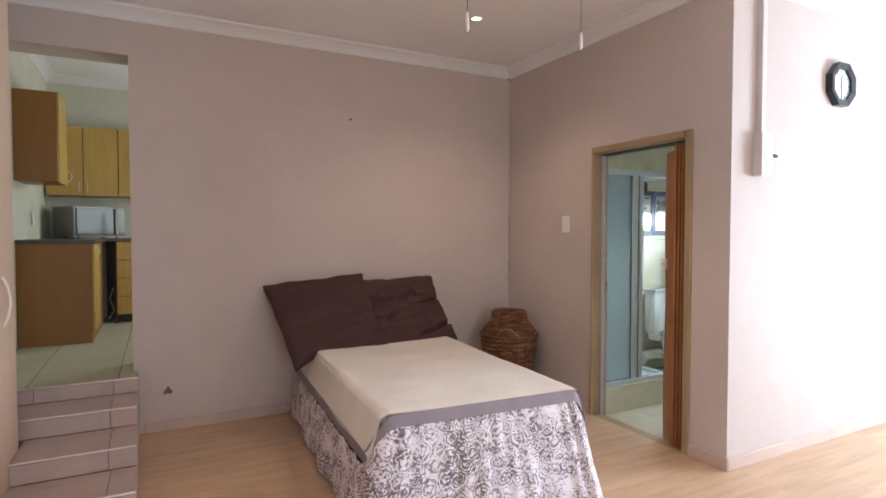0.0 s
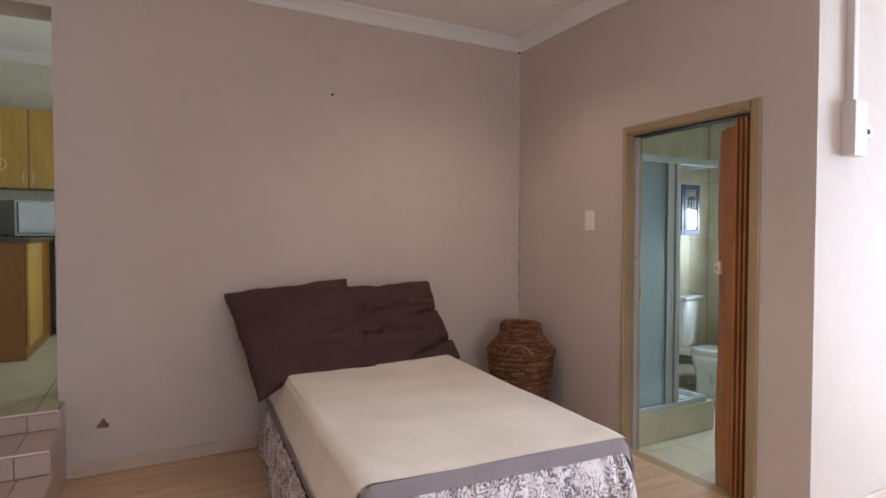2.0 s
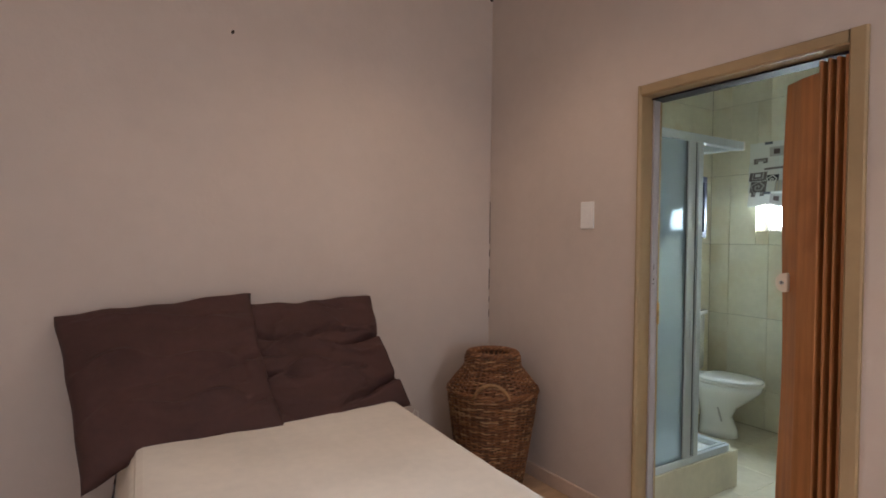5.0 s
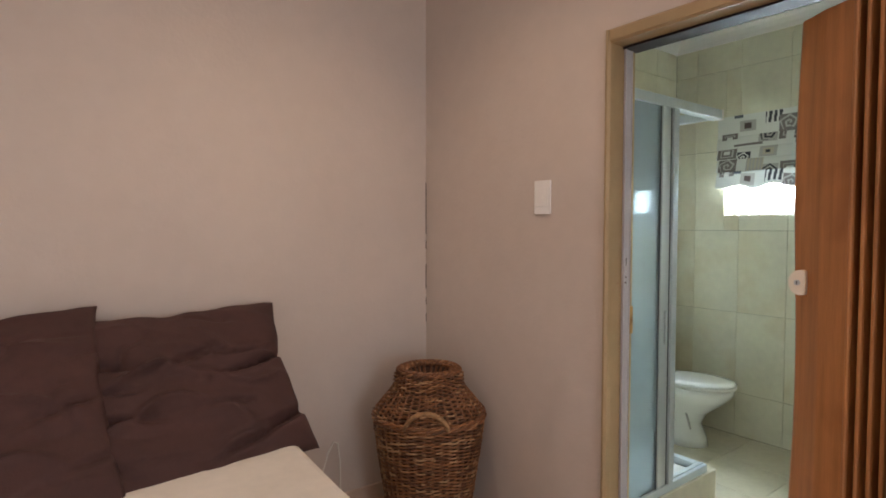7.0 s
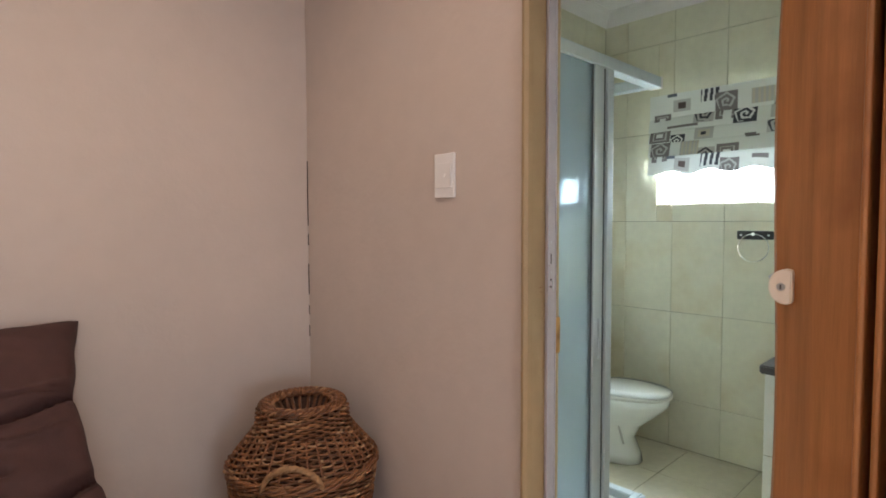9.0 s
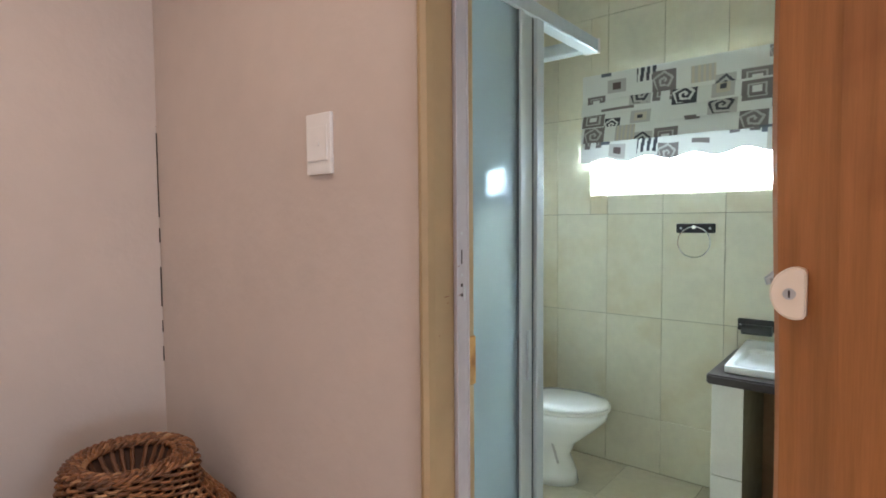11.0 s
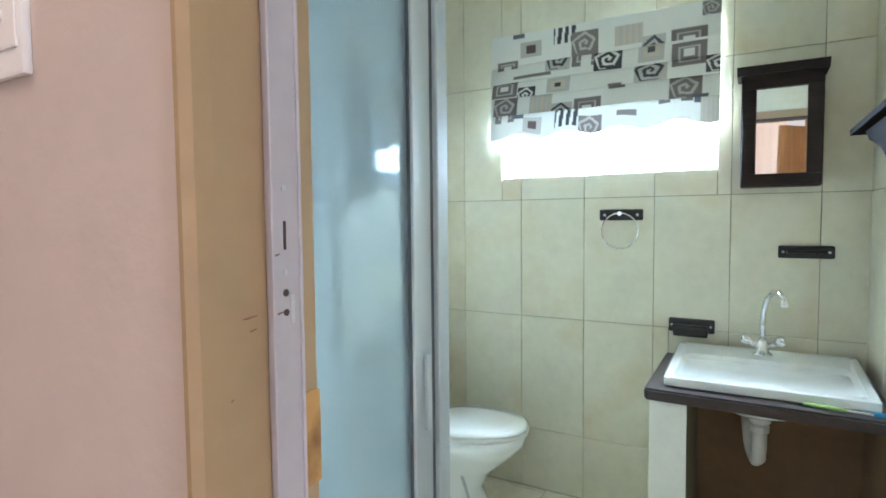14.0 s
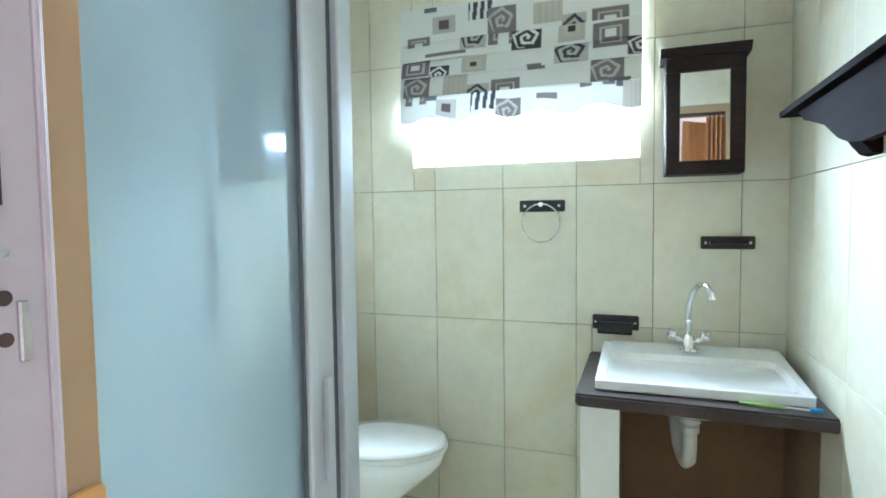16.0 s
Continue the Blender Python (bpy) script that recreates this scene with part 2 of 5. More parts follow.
def glass_material(name, rough, tint, alpha_mix):
    m = bpy.data.materials.new(name)
    m.use_nodes = True
    nt = m.node_tree
    out = nt.nodes["Material Output"]
    b = nt.nodes["Principled BSDF"]
    b.inputs["Base Color"].default_value = (*tint, 1)
    b.inputs["Roughness"].default_value = rough
    b.inputs["Transmission Weight"].default_value = 1.0
    b.inputs["IOR"].default_value = 1.2
    tr = nt.nodes.new("ShaderNodeBsdfTransparent")
    tr.inputs[0].default_value = (*tint, 1)
    mx = nt.nodes.new("ShaderNodeMixShader")
    mx.inputs[0].default_value = alpha_mix
    nt.links.new(b.outputs[0], mx.inputs[1])
    nt.links.new(tr.outputs[0], mx.inputs[2])
    nt.links.new(mx.outputs[0], out.inputs[0])
    return m


WINDOW_GLASS = glass_material("window_glass", 0.03, (0.97, 0.99, 0.98), 0.6)


def frosted():
    """Patterned shower glass: pale blue, half diffuse, half see-through, with a glossy face."""
    m = bpy.data.materials.new("frosted_shower_glass")
    m.use_nodes = True
    nt = m.node_tree
    b = nt.nodes["Principled BSDF"]
    b.inputs["Base Color"].default_value = (0.54, 0.61, 0.66, 1)
    b.inputs["Roughness"].default_value = 0.22
    tl = nt.nodes.new("ShaderNodeBsdfTranslucent")
    tl.inputs[0].default_value = (0.80, 0.87, 0.92, 1)
    rf = nt.nodes.new("ShaderNodeBsdfRefraction")
    rf.inputs["Roughness"].default_value, rf.inputs["IOR"].default_value = 0.18, 1.06
    rf.inputs["Color"].default_value = (0.93, 0.96, 0.98, 1)
    m1, m2 = nt.nodes.new("ShaderNodeMixShader"), nt.nodes.new("ShaderNodeMixShader")
    m1.inputs[0].default_value, m2.inputs[0].default_value = 0.60, 0.64
    nt.links.new(b.outputs[0], m1.inputs[1])
    nt.links.new(tl.outputs[0], m1.inputs[2])
    nt.links.new(m1.outputs[0], m2.inputs[1])
    nt.links.new(rf.outputs[0], m2.inputs[2])
    nt.links.new(m2.outputs[0], nt.nodes["Material Output"].inputs[0])
    tc = nt.nodes.new("ShaderNodeTexCoord")
    mp = nt.nodes.new("ShaderNodeMapping")
    mp.inputs["Scale"].default_value = (30, 30, 1.2)
    no = nt.nodes.new("ShaderNodeTexNoise")
    no.inputs["Scale"].default_value = 1.0
    bp = nt.nodes.new("ShaderNodeBump")
    bp.inputs["Strength"].default_value, bp.inputs["Distance"].default_value = 0.3, 0.004
    nt.links.new(tc.outputs["Object"], mp.inputs[0])
    nt.links.new(mp.outputs[0], no.inputs["Vector"])
    nt.links.new(no.outputs[0], bp.inputs["Height"])
    nt.links.new(bp.outputs[0], b.inputs["Normal"])
    return m


FROSTED = frosted()


def floral():
    """Printed cotton: pale ground with grey-mauve leafy flowers at two sizes."""
    m = bpy.data.materials.new("floral_cotton")
    m.use_nodes = True
    nt = m.node_tree
    b = nt.nodes["Principled BSDF"]
    b.inputs["Roughness"].default_value = 0.9
    tc = nt.nodes.new("ShaderNodeTexCoord")
    warp = nt.nodes.new("ShaderNodeTexNoise")
    warp.inputs["Scale"].default_value, warp.inputs["Detail"].default_value = 30, 3
    mixv = nt.nodes.new("ShaderNodeMixRGB")
    mixv.blend_type, mixv.inputs[0].default_value = "ADD", 0.05
    nt.links.new(tc.outputs["Object"], mixv.inputs[1])
    nt.links.new(tc.outputs["Object"], warp.inputs["Vector"])
    nt.links.new(warp.outputs["Color"], mixv.inputs[2])
    vor = nt.nodes.new("ShaderNodeTexVoronoi")
    vor.inputs["Scale"].default_value = 12.0
    nt.links.new(mixv.outputs[0], vor.inputs["Vector"])
    vor2 = nt.nodes.new("ShaderNodeTexVoronoi")
    vor2.inputs["Scale"].default_value = 36.0
    nt.links.new(mixv.outputs[0], vor2.inputs["Vector"])
    patch = nt.nodes.new("ShaderNodeTexNoise")
    patch.inputs["Scale"].default_value, patch.inputs["Detail"].default_value = 9.0, 3
    nt.links.new(tc.outputs["Object"], patch.inputs["Vector"])

    def mth(op, *a):
        n = nt.nodes.new("ShaderNodeMath")
        n.operation = op
        for i, v in enumerate(a):
            if isinstance(v, (int, float)):
                n.inputs[i].default_value = v
            else:
                nt.links.new(v, n.inputs[i])
        return n.outputs[0]
    curls = mth("MULTIPLY_ADD", mth("SINE", mth("MULTIPLY", vor.outputs["Distance"], 34.0)), 0.5, 0.5)
    petals = mth("MULTIPLY_ADD", mth("SINE", mth("MULTIPLY", vor2.outputs["Distance"], 13.0)), 0.5, 0.5)
    near = mth("SUBTRACT", 1.0, mth("MULTIPLY", vor.outputs["Distance"], 1.15))
    ink = mth("MULTIPLY", mth("MULTIPLY_ADD", curls, 0.55, mth("MULTIPLY", petals, 0.45)), mth("MAXIMUM", mth("MULTIPLY_ADD", patch.outputs[0], 2.3, mth("MULTIPLY_ADD", near, 0.4, -0.50)), 0.12))
    ramp = nt.nodes.new("ShaderNodeValToRGB")
    e = ramp.color_ramp.elements
    e[0].position, e[0].color = 0.30, (0.78, 0.71, 0.73, 1)
    e[1].position, e[1].color = 0.78, (0.17, 0.13, 0.135, 1)
    k = ramp.color_ramp.elements.new(0.46)
    k.color = (0.42, 0.35, 0.36, 1)
    nt.links.new(ink, ramp.inputs[0])
    nt.links.new(ramp.outputs[0], b.inputs["Base Color"])
    return m


FLORAL = floral()


def blind_fabric():
    """Printed cotton of the roman blind: the woven-in colours of the print, lit from both sides."""
    m = bpy.data.materials.new("blind_print")
    m.use_nodes = True
    nt = m.node_tree
    b = nt.nodes["Principled BSDF"]
    b.inputs["Roughness"].default_value = 0.9
    col = nt.nodes.new("ShaderNodeVertexColor")
    col.layer_name = "print"
    weave = nt.nodes.new("ShaderNodeTexNoise")
    weave.inputs["Scale"].default_value, weave.inputs["Detail"].default_value = 350.0, 2
    bp = nt.nodes.new("ShaderNodeBump")
    bp.inputs["Strength"].default_value, bp.inputs["Distance"].default_value = 0.25, 0.002
    nt.links.new(weave.outputs[0], bp.inputs["Height"])
    nt.links.new(bp.outputs[0], b.inputs["Normal"])
    nt.links.new(col.outputs[0], b.inputs["Base Color"])
    tl = nt.nodes.new("ShaderNodeBsdfTranslucent")
    nt.links.new(col.outputs[0], tl.inputs[0])
    mx = nt.nodes.new("ShaderNodeMixShader")
    mx.inputs[0].default_value = 0.012
    nt.links.new(b.outputs[0], mx.inputs[1])
    nt.links.new(tl.outputs[0], mx.inputs[2])
    nt.links.new(mx.outputs[0], nt.nodes["Material Output"].inputs[0])
    return m


BLIND = blind_fabric()
BLIND_DIMMER = material("blind_fold_dimmer", (0.62, 0.60, 0.55), 0.9, vary=0.04, scale=20)
_nt = BLIND_DIMMER.node_tree
_tl, _mx = _nt.nodes.new("ShaderNodeBsdfTranslucent"), _nt.nodes.new("ShaderNodeMixShader")
_tl.inputs[0].default_value, _mx.inputs[0].default_value = (0.75, 0.74, 0.68, 1), 0.6
_nt.links.new(_nt.nodes["Principled BSDF"].outputs[0], _mx.inputs[1])
_nt.links.new(_tl.outputs[0], _mx.inputs[2])
_nt.links.new(_mx.outputs[0], _nt.nodes["Material Output"].inputs[0])
LAMP_GLOW = bpy.data.materials.new("lamp_glow")
LAMP_GLOW.use_nodes = True
LAMP_GLOW.node_tree.nodes["Principled BSDF"].inputs["Emission Color"].default_value = (1.0, 0.9, 0.75, 1)
LAMP_GLOW.node_tree.nodes["Principled BSDF"].inputs["Emission Strength"].default_value = 6.0

# ---- structure ----
BZ = -0.075   # bathroom floor
KZ = 0.455    # kitchen floor
CZ = 2.955    # bedroom ceiling
NY = 6.22     # bedroom north wall
EX = 4.85     # wall with the bathroom door
WX = 7.05     # bathroom east wall


def structure(name, bm, mat, label):
    return tagged(part(name, bm, mat), label, "structure", "", "structure")


bm = bmesh.new()
box(bm, 0.3, 0.88, NY, 6.49, -0.1, 3.2)
box(bm, 1.70, 5.0, NY, 6.49, -0.1, 3.2)
box(bm, 0.88, 1.70, NY, 6.49, 2.638, 3.2)
wall_north = structure("wall_north", bm, PLASTER, "beige plastered bedroom wall with an opening to the kitchen")
bm = bmesh.new()
box(bm, EX, 4.98, 3.93, 4.20, -0.1, 3.2)
box(bm, EX, 4.98, 5.086, NY, -0.1, 3.2)
box(bm, EX, 4.98, 4.20, 5.086, 2.06, 3.2)
structure("wall_bathroom_door", bm, PLASTER, "beige plastered wall with the bathroom doorway")
bm = bmesh.new()
box(bm, 4.98, 5.75, 3.93, 4.15, -0.1, 3.2)
box(bm, 5.75, 8.5, 3.93, 4.257, -0.1, 3.2)
structure("wall_clock", bm, PLASTER, "beige plastered wall with the wall clock")
bm = bmesh.new()
box(bm, 8.3, 8.5, -1.8, 1.0, -0.1, 3.2)
box(bm, 8.3, 8.5, 2.8, 3.93, -0.1, 3.2)
box(bm, 8.3, 8.5, 1.0, 2.8, 2.3, 3.2)
box(bm, 8.3, 8.5, 1.0, 2.8, -0.1, 0.1)
structure("wall_east", bm, PLASTER, "beige plastered wall with a glazed opening")
bm = bmesh.new()
box(bm, 0.3, 1.7, -1.8, -1.6, -0.1, 3.2)
box(bm, 3.5, 8.3, -1.8, -1.6, -0.1, 3.2)
box(bm, 1.7, 3.5, -1.8, -1.6, 2.15, 3.2)
box(bm, 1.7, 3.5, -1.8, -1.6, -0.1, 0.85)
structure("wall_south", bm, PLASTER, "beige plastered wall with an added window opening")
structure("wall_west", boxm(0.1, 0.3, -1.8, 6.49, -0.1, 3.2), PLASTER, "beige plastered wall behind the wardrobe")
bm = bmesh.new()
box(bm, 0.3, 8.3, -1.6, 3.93, CZ, CZ + 0.1)
box(bm, 0.3, EX, 3.93, NY, CZ, CZ + 0.1)
structure("ceiling", bm, CEILING, "white painted bedroom ceiling")

# cornice: a concave strip in the angle between wall and ceiling
COVE = [(0, 0), (0, -0.085), (0.012, -0.083), (0.03, -0.055), (0.055, -0.03), (0.082, -0.013), (0.085, 0)]


def cornice(name, axis, a, b, wall, sign, z, mat=CORNICE):
    bm = bmesh.new()
    prism(bm, [(wall + sign * u, z + v) for u, v in COVE], axis, a, b)
    return tagged(part(name, bm, mat), "white coved plaster cornice under the ceiling", "cornice", "", "structure")


cornice("cornice_north", "x", 0.3, EX, NY, -1, CZ)
cornice("cornice_door_wall", "y", 3.93, NY, EX, -1, CZ)
cornice("cornice_clock_wall", "x", EX, 8.3, 3.93, -1, CZ)
cornice("cornice_bathroom_east", "y", 4.257, 6.105, WX + 0.008, -1, 2.715)
cornice("cornice_bathroom_north", "x", 5.0, WX, 6.105, -1, 2.715)

# skirting boards
def skirting(name, x0, x1, y0, y1):
    return tagged(part(name, boxm(x0, x1, y0, y1, 0.0, 0.078, 0.004, 1), SKIRTING), "low painted skirting board along the wall", "skirting", "", "structure")


skirting("baseboard_north", 1.76, EX - 0.014, NY - 0.014, NY)
skirting("baseboard_door_north", EX - 0.014, EX, 5.115, NY)
skirting("baseboard_door_south", EX - 0.014, EX, 3.916, 4.195)
skirting("baseboard_clock", EX, 8.3, 3.916, 3.93)

# bathroom shell
bm = bmesh.new()
Y0, Y1, Z0, Z1 = 4.775, 5.728, 1.445, 2.10
box(bm, WX + 0.008, 7.30, 4.0, Y0, -0.2, 3.2)
box(bm, WX + 0.008, 7.30, Y1, 6.49, -0.2, 3.2)
box(bm, WX + 0.008, 7.30, Y0, Y1, Z1, 3.2)
box(bm, WX + 0.008, 7.30, Y0, Y1, -0.2, Z0)
wall_be = structure("wall_bathroom_east", bm, GROUT_LIGHT, "bathroom wall with a high window, tiled in cream")
wall_bn = structure("wall_bathroom_north", boxm(5.0, WX + 0.008, 6.105, 6.49, -0.2, 3.2), GROUT_LIGHT, "bathroom wall tiled in cream")
wall_bs = structure("wall_bathroom_south", boxm(5.75, WX + 0.008, 4.257, 4.262, -0.2, 2.715), GROUT_LIGHT, "bathroom wall tiled in cream")
structure("wall_bathroom_south_near", boxm(5.0, 5.75, 4.15, 4.16, -0.2, 2.715), TILE, "bathroom wall tiled in cream")
bm = bmesh.new()
box(bm, 4.981, 4.989, 4.15, 4.193, BZ, 2.715)
box(bm, 4.981, 4.989, 5.116, 6.105, BZ, 2.715)
box(bm, 4.981, 4.989, 4.193, 5.116, 2.072, 2.715)
structure("wall_bathroom_west", bm, TILE, "cream tiled inner face of the doorway wall")
structure("ceiling_bathroom", boxm(5.0, WX, 4.15, 6.105, 2.715, 2.8), CEILING, "white painted bathroom ceiling")
floor_b = structure("floor_bathroom", boxm(4.9, WX + 0.008, 4.15, 6.105, -0.2, BZ - 0.004), GROUT_LIGHT, "cream tiled bathroom floor")
structure("threshold", boxm(4.84, 4.935, 4.2, 5.11, -0.2, -0.001), FRAME_TAN, "painted threshold strip in the doorway")

# kitchen shell
bm = bmesh.new()
box(bm, 0.6, 0.82, 6.49, 9.17, 0.3, 3.4)
structure("wall_kitchen_west", bm, KITCHEN_WALL, "pale green plastered kitchen wall")
structure("wall_kitchen_north", boxm(0.6, 3.5, 9.17, 9.4, 0.3, 3.4), KITCHEN_WALL, "pale green plastered kitchen wall")
bm = bmesh.new()
box(bm, 3.3, 3.5, 6.49, 7.2, 0.3, 3.4)
box(bm, 3.3, 3.5, 8.6, 9.17, 0.3, 3.4)
box(bm, 3.3, 3.5, 7.2, 8.6, 2.45, 3.4)
box(bm, 3.3, 3.5, 7.2, 8.6, 0.3, 1.35)
structure("wall_kitchen_east", bm, KITCHEN_WALL, "pale green plastered kitchen wall with a window")
structure("ceiling_kitchen", boxm(0.82, 3.3, 6.49, 9.17, 3.13, 3.25), CEILING, "white painted kitchen ceiling")
cornice("cornice_kitchen_north", "x", 0.82, 3.3, 9.17, -1, 3.13)
cornice("cornice_kitchen_west", "y", 6.49, 9.17, 0.82, 1, 3.13)
bm = boxm(0.82, 3.3, 6.49, 9.17, 0.2, KZ - 0.004)
box(bm, 0.885, 1.695, 6.03, 6.49, 0.2, KZ - 0.004)
floor_k = structure("floor_kitchen", bm, GROUT_DARK, "pale tiled kitchen floor")
bm = boxm(0.3, 8.3, -1.6, 3.93, -0.12, -0.006)
box(bm, 0.3, 4.84, 3.93, NY, -0.12, -0.006)
floor = structure("floor", bm, GROUT_DARK, "pale oak laminate plank floor")
structure("ground", boxm(-300, 300, -300, 300, -0.5, -0.25), GROUND, "bare garden ground outside")

# ---- windows ----
def window(name, axis, at, a0, a1, z0, z1, bars, label):
    """A framed window in a wall at right angles to the axis, with a mullion, panes and thin bars."""
    w = tagged(new(name), label, "window", "", "structure")

    def b(u0, u1, v0, v1, d0, d1, bev=0.0):
        return boxm(at + d0, at + d1, u0, u1, v0, v1, bev, 1) if axis == "x" else boxm(u0, u1, at + d0, at + d1, v0, v1, bev, 1)
    f = 0.035
    for u0, u1, v0, v1 in ((a0, a1, z0, z0 + f), (a0, a1, z1 - f, z1), (a0, a0 + f, z0 + f, z1 - f), (a1 - f, a1, z0 + f, z1 - f)):
        part("window_frame", b(u0, u1, v0, v1, -0.02, 0.02, 0.003), WHITE_PLASTIC, w)
    mid = (a0 + a1) / 2
    part("mullion", b(mid - 0.018, mid + 0.018, z0 + f, z1 - f, -0.018, 0.018, 0.003), WHITE_PLASTIC, w)
    for u0, u1 in ((a0 + f, mid - 0.018), (mid + 0.018, a1 - f)):
        p = part("pane", b(u0, u1, z0 + f, z1 - f, -0.003, 0.003), WINDOW_GLASS, w)
        p.visible_shadow = False
    for k in range(bars):
        u = a0 + (k + 0.5) * (a1 - a0) / bars
        bm = bmesh.new()
        p0 = (at - 0.05, u, z0) if axis == "x" else (u, at - 0.05, z0)
        tube(bm, [p0, (p0[0], p0[1], z1)], 0.006, 8)
        part("burglar_bar", bm, STEEL, w)
    return w


w1 = window("window_1", "x", 7.215, Y0, Y1, Z0, Z1, 13, "white-framed bathroom window with burglar bars, bright with daylight")
bm = bmesh.new()
box(bm, 7.155, 7.195, 5.425, 5.437, Z0 + 0.03, Z0 + 0.045, 0.003, 1)
box(bm, 7.155, 7.165, 5.427, 5.435, Z0 + 0.04, Z0 + 0.10, 0.003, 1)
part("latch", bm, STEEL, w1)
window("window_2", "x", 8.33, 1.0, 2.8, 0.1, 2.3, 0, "tall glazed door panel with a white frame")
# unseen window added in the south wall to hold the fill lamp
window("window_fill", "y", -1.66, 1.7, 3.5, 0.85, 2.15, 0, "added white-framed window, unseen, for fill light")
window("window_4", "x", 3.37, 7.2, 8.6, 1.35, 2.45, 0, "white-framed kitchen window")

# ---- door frame and folding door ----
door_frame = thing("door_frame", (4.9, 4.65, 0), "tan painted steel door frame round the bathroom doorway", "door frame", "", "structure")
LO, HI, HEAD = 4.195, 5.113, 2.07


def frame_profile(y_out, s, w=0.050):
    """Plan of one jamb: a flange on the wall, a rounded edge, then the lining."""
    return [(EX - 0.012, y_out), (EX - 0.016, y_out + s * 0.006), (EX - 0.016, y_out + s * (w - 0.010)), (EX - 0.008, y_out + s * (w - 0.002)),
            (EX + 0.01, y_out + s * w), (4.986, y_out + s * w), (4.986, y_out), (4.981, y_out), (4.981, y_out + s * 0.004), (EX - 0.001, y_out + s * 0.004), (EX - 0.001, y_out)]


for y_out, s, w in ((HI - 0.028, -1, 0.022), (LO - 0.008, 1, 0.058)):
    bm = bmesh.new()
    prism(bm, frame_profile(y_out, s, w), "z", BZ, HEAD)
    jamb = part("jamb", bm, FRAME_TAN)
    jamb.parent = door_frame
    jamb.matrix_parent_inverse = door_frame.matrix_world.inverted()
bm = bmesh.new()
prism(bm, [(EX - 0.012, HEAD), (EX - 0.016, HEAD - 0.006), (EX - 0.016, HEAD - 0.04), (EX - 0.008, HEAD - 0.048), (4.986, HEAD - 0.05), (4.986, HEAD), (4.981, HEAD), (4.981, HEAD - 0.008), (EX - 0.001, HEAD - 0.008), (EX - 0.001, HEAD)], "y", LO + 0.049, HI - 0.049)
head = part("head", bm, FRAME_TAN)


def under(ob, parent):
    ob.parent = parent
    ob.matrix_parent_inverse = parent.matrix_world.inverted()
    return ob


under(head, door_frame)
bm = bmesh.new()
box(bm, 4.916, 4.961, HI - 0.058, HI - 0.051, BZ, 2.015, 0.001, 1)
box(bm, 4.914, 4.918, HI - 0.063, HI - 0.056, BZ, 2.015, 0.001, 1)
box(bm, 4.954, 4.958, HI - 0.061, HI - 0.057, BZ, 2.015, 0.001, 1)
channel = under(part("closing_channel", bm, WHITE_METAL, None, "scratched white metal closing channel"), door_frame)
for z, h, mat in ((1.286, 0.004, STEEL), (1.2385, 0.0145, DARK_VOID), (1.201, 0.004, STEEL), (1.180, 0.0048, DARK_VOID), (1.160, 0.0045, DARK_VOID)):
    bm = bmesh.new()
    if h < 0.01:
        tube(bm, [(4.935, HI - 0.0575, z), (4.935, HI - 0.0588, z)], 0.8 * h, 14)
    else:
        box(bm, 4.9333, 4.9367, HI - 0.0589, HI - 0.0575, z - h, z + h, 0.0006, 2)
    under(part("screw" if mat is STEEL else "latch_slot", bm, mat), door_frame)
bm = bmesh.new()
box(bm, 4.9405, 4.9455, HI - 0.0605, HI - 0.0575, 1.148, 1.178, 0.0008, 1)
under(part("strike_plate", bm, STEEL), door_frame)
bm = bmesh.new()
box(bm, 4.952, 4.984, HI - 0.058, HI - 0.0505, 0.965, 1.068, 0.002, 1)
under(part("striker_block", bm, VARNISH, None, "varnished knotty pine block"), door_frame)
for x0, x1, z in ((4.886, 4.904, 1.160), (4.894, 4.903, 1.147), (4.920, 4.928, 1.219), (4.922, 4.931, 1.160), (4.870, 4.874, 1.085)):
    bm = bmesh.new()
    yy = HI - 0.0502 if x1 < 4.905 else HI - 0.0580
    prism(bm, [(x0, z), (x0 + 0.3 * (x1 - x0), z - 0.0012), (x1, z + 0.0006), (x1, z + 0.0016), (x0 + 0.4 * (x1 - x0), z + 0.001)], "y", yy - 0.0006, yy)
    under(part("scratch", bm, SCUFF, None, "dark scratch"), door_frame)
bm = bmesh.new()
box(bm, 4.905, 4.990, LO + 0.052, HI - 0.052, HEAD - 0.058, HEAD - 0.0505, 0.001, 1)
under(part("top_track", bm, ESPRESSO, None, "dark brown sliding track"), door_frame)


def leaf(bm, p, q, z0, z1, w=0.009):
    """One upright slat between two plan points, with rounded hinge beads."""
    p, q = Vector((*p, 0)), Vector((*q, 0))
    d = (q - p).normalized()
    n = Vector((-d.y, d.x, 0)) * w / 2
    q1, p1 = q - d * 0.006, p + d * 0.006
    prism(bm, [(p1 + n).xy[:], (q1 + n).xy[:], (q1 - n).xy[:], (p1 - n).xy[:]], "z", z0, z1)


fold = thing("folding_door", (4.93, 4.35, BZ), "brown wood-look concertina folding door, pushed open", "folding door")
pts = [(4.93, 4.249)]
for k in range(8):
    pts.append((4.882 if k % 2 == 0 else 4.985, 4.262 + k * 0.0135))
pts[-1] = (4.985, 4.358)
for k, (a, b) in enumerate(zip(pts, pts[1:])):
    bm = bmesh.new()
    leaf(bm, a, b, BZ + 0.012, 2.0)
    under(part("slat", bm, FOLD_WOOD), fold)
    bm = bmesh.new()
    tube(bm, [(b[0], b[1], BZ + 0.012), (b[0], b[1], 2.0)], 0.006, 8)
    under(part("hinge_bead", bm, FOLD_WOOD), fold)
bm = bmesh.new()
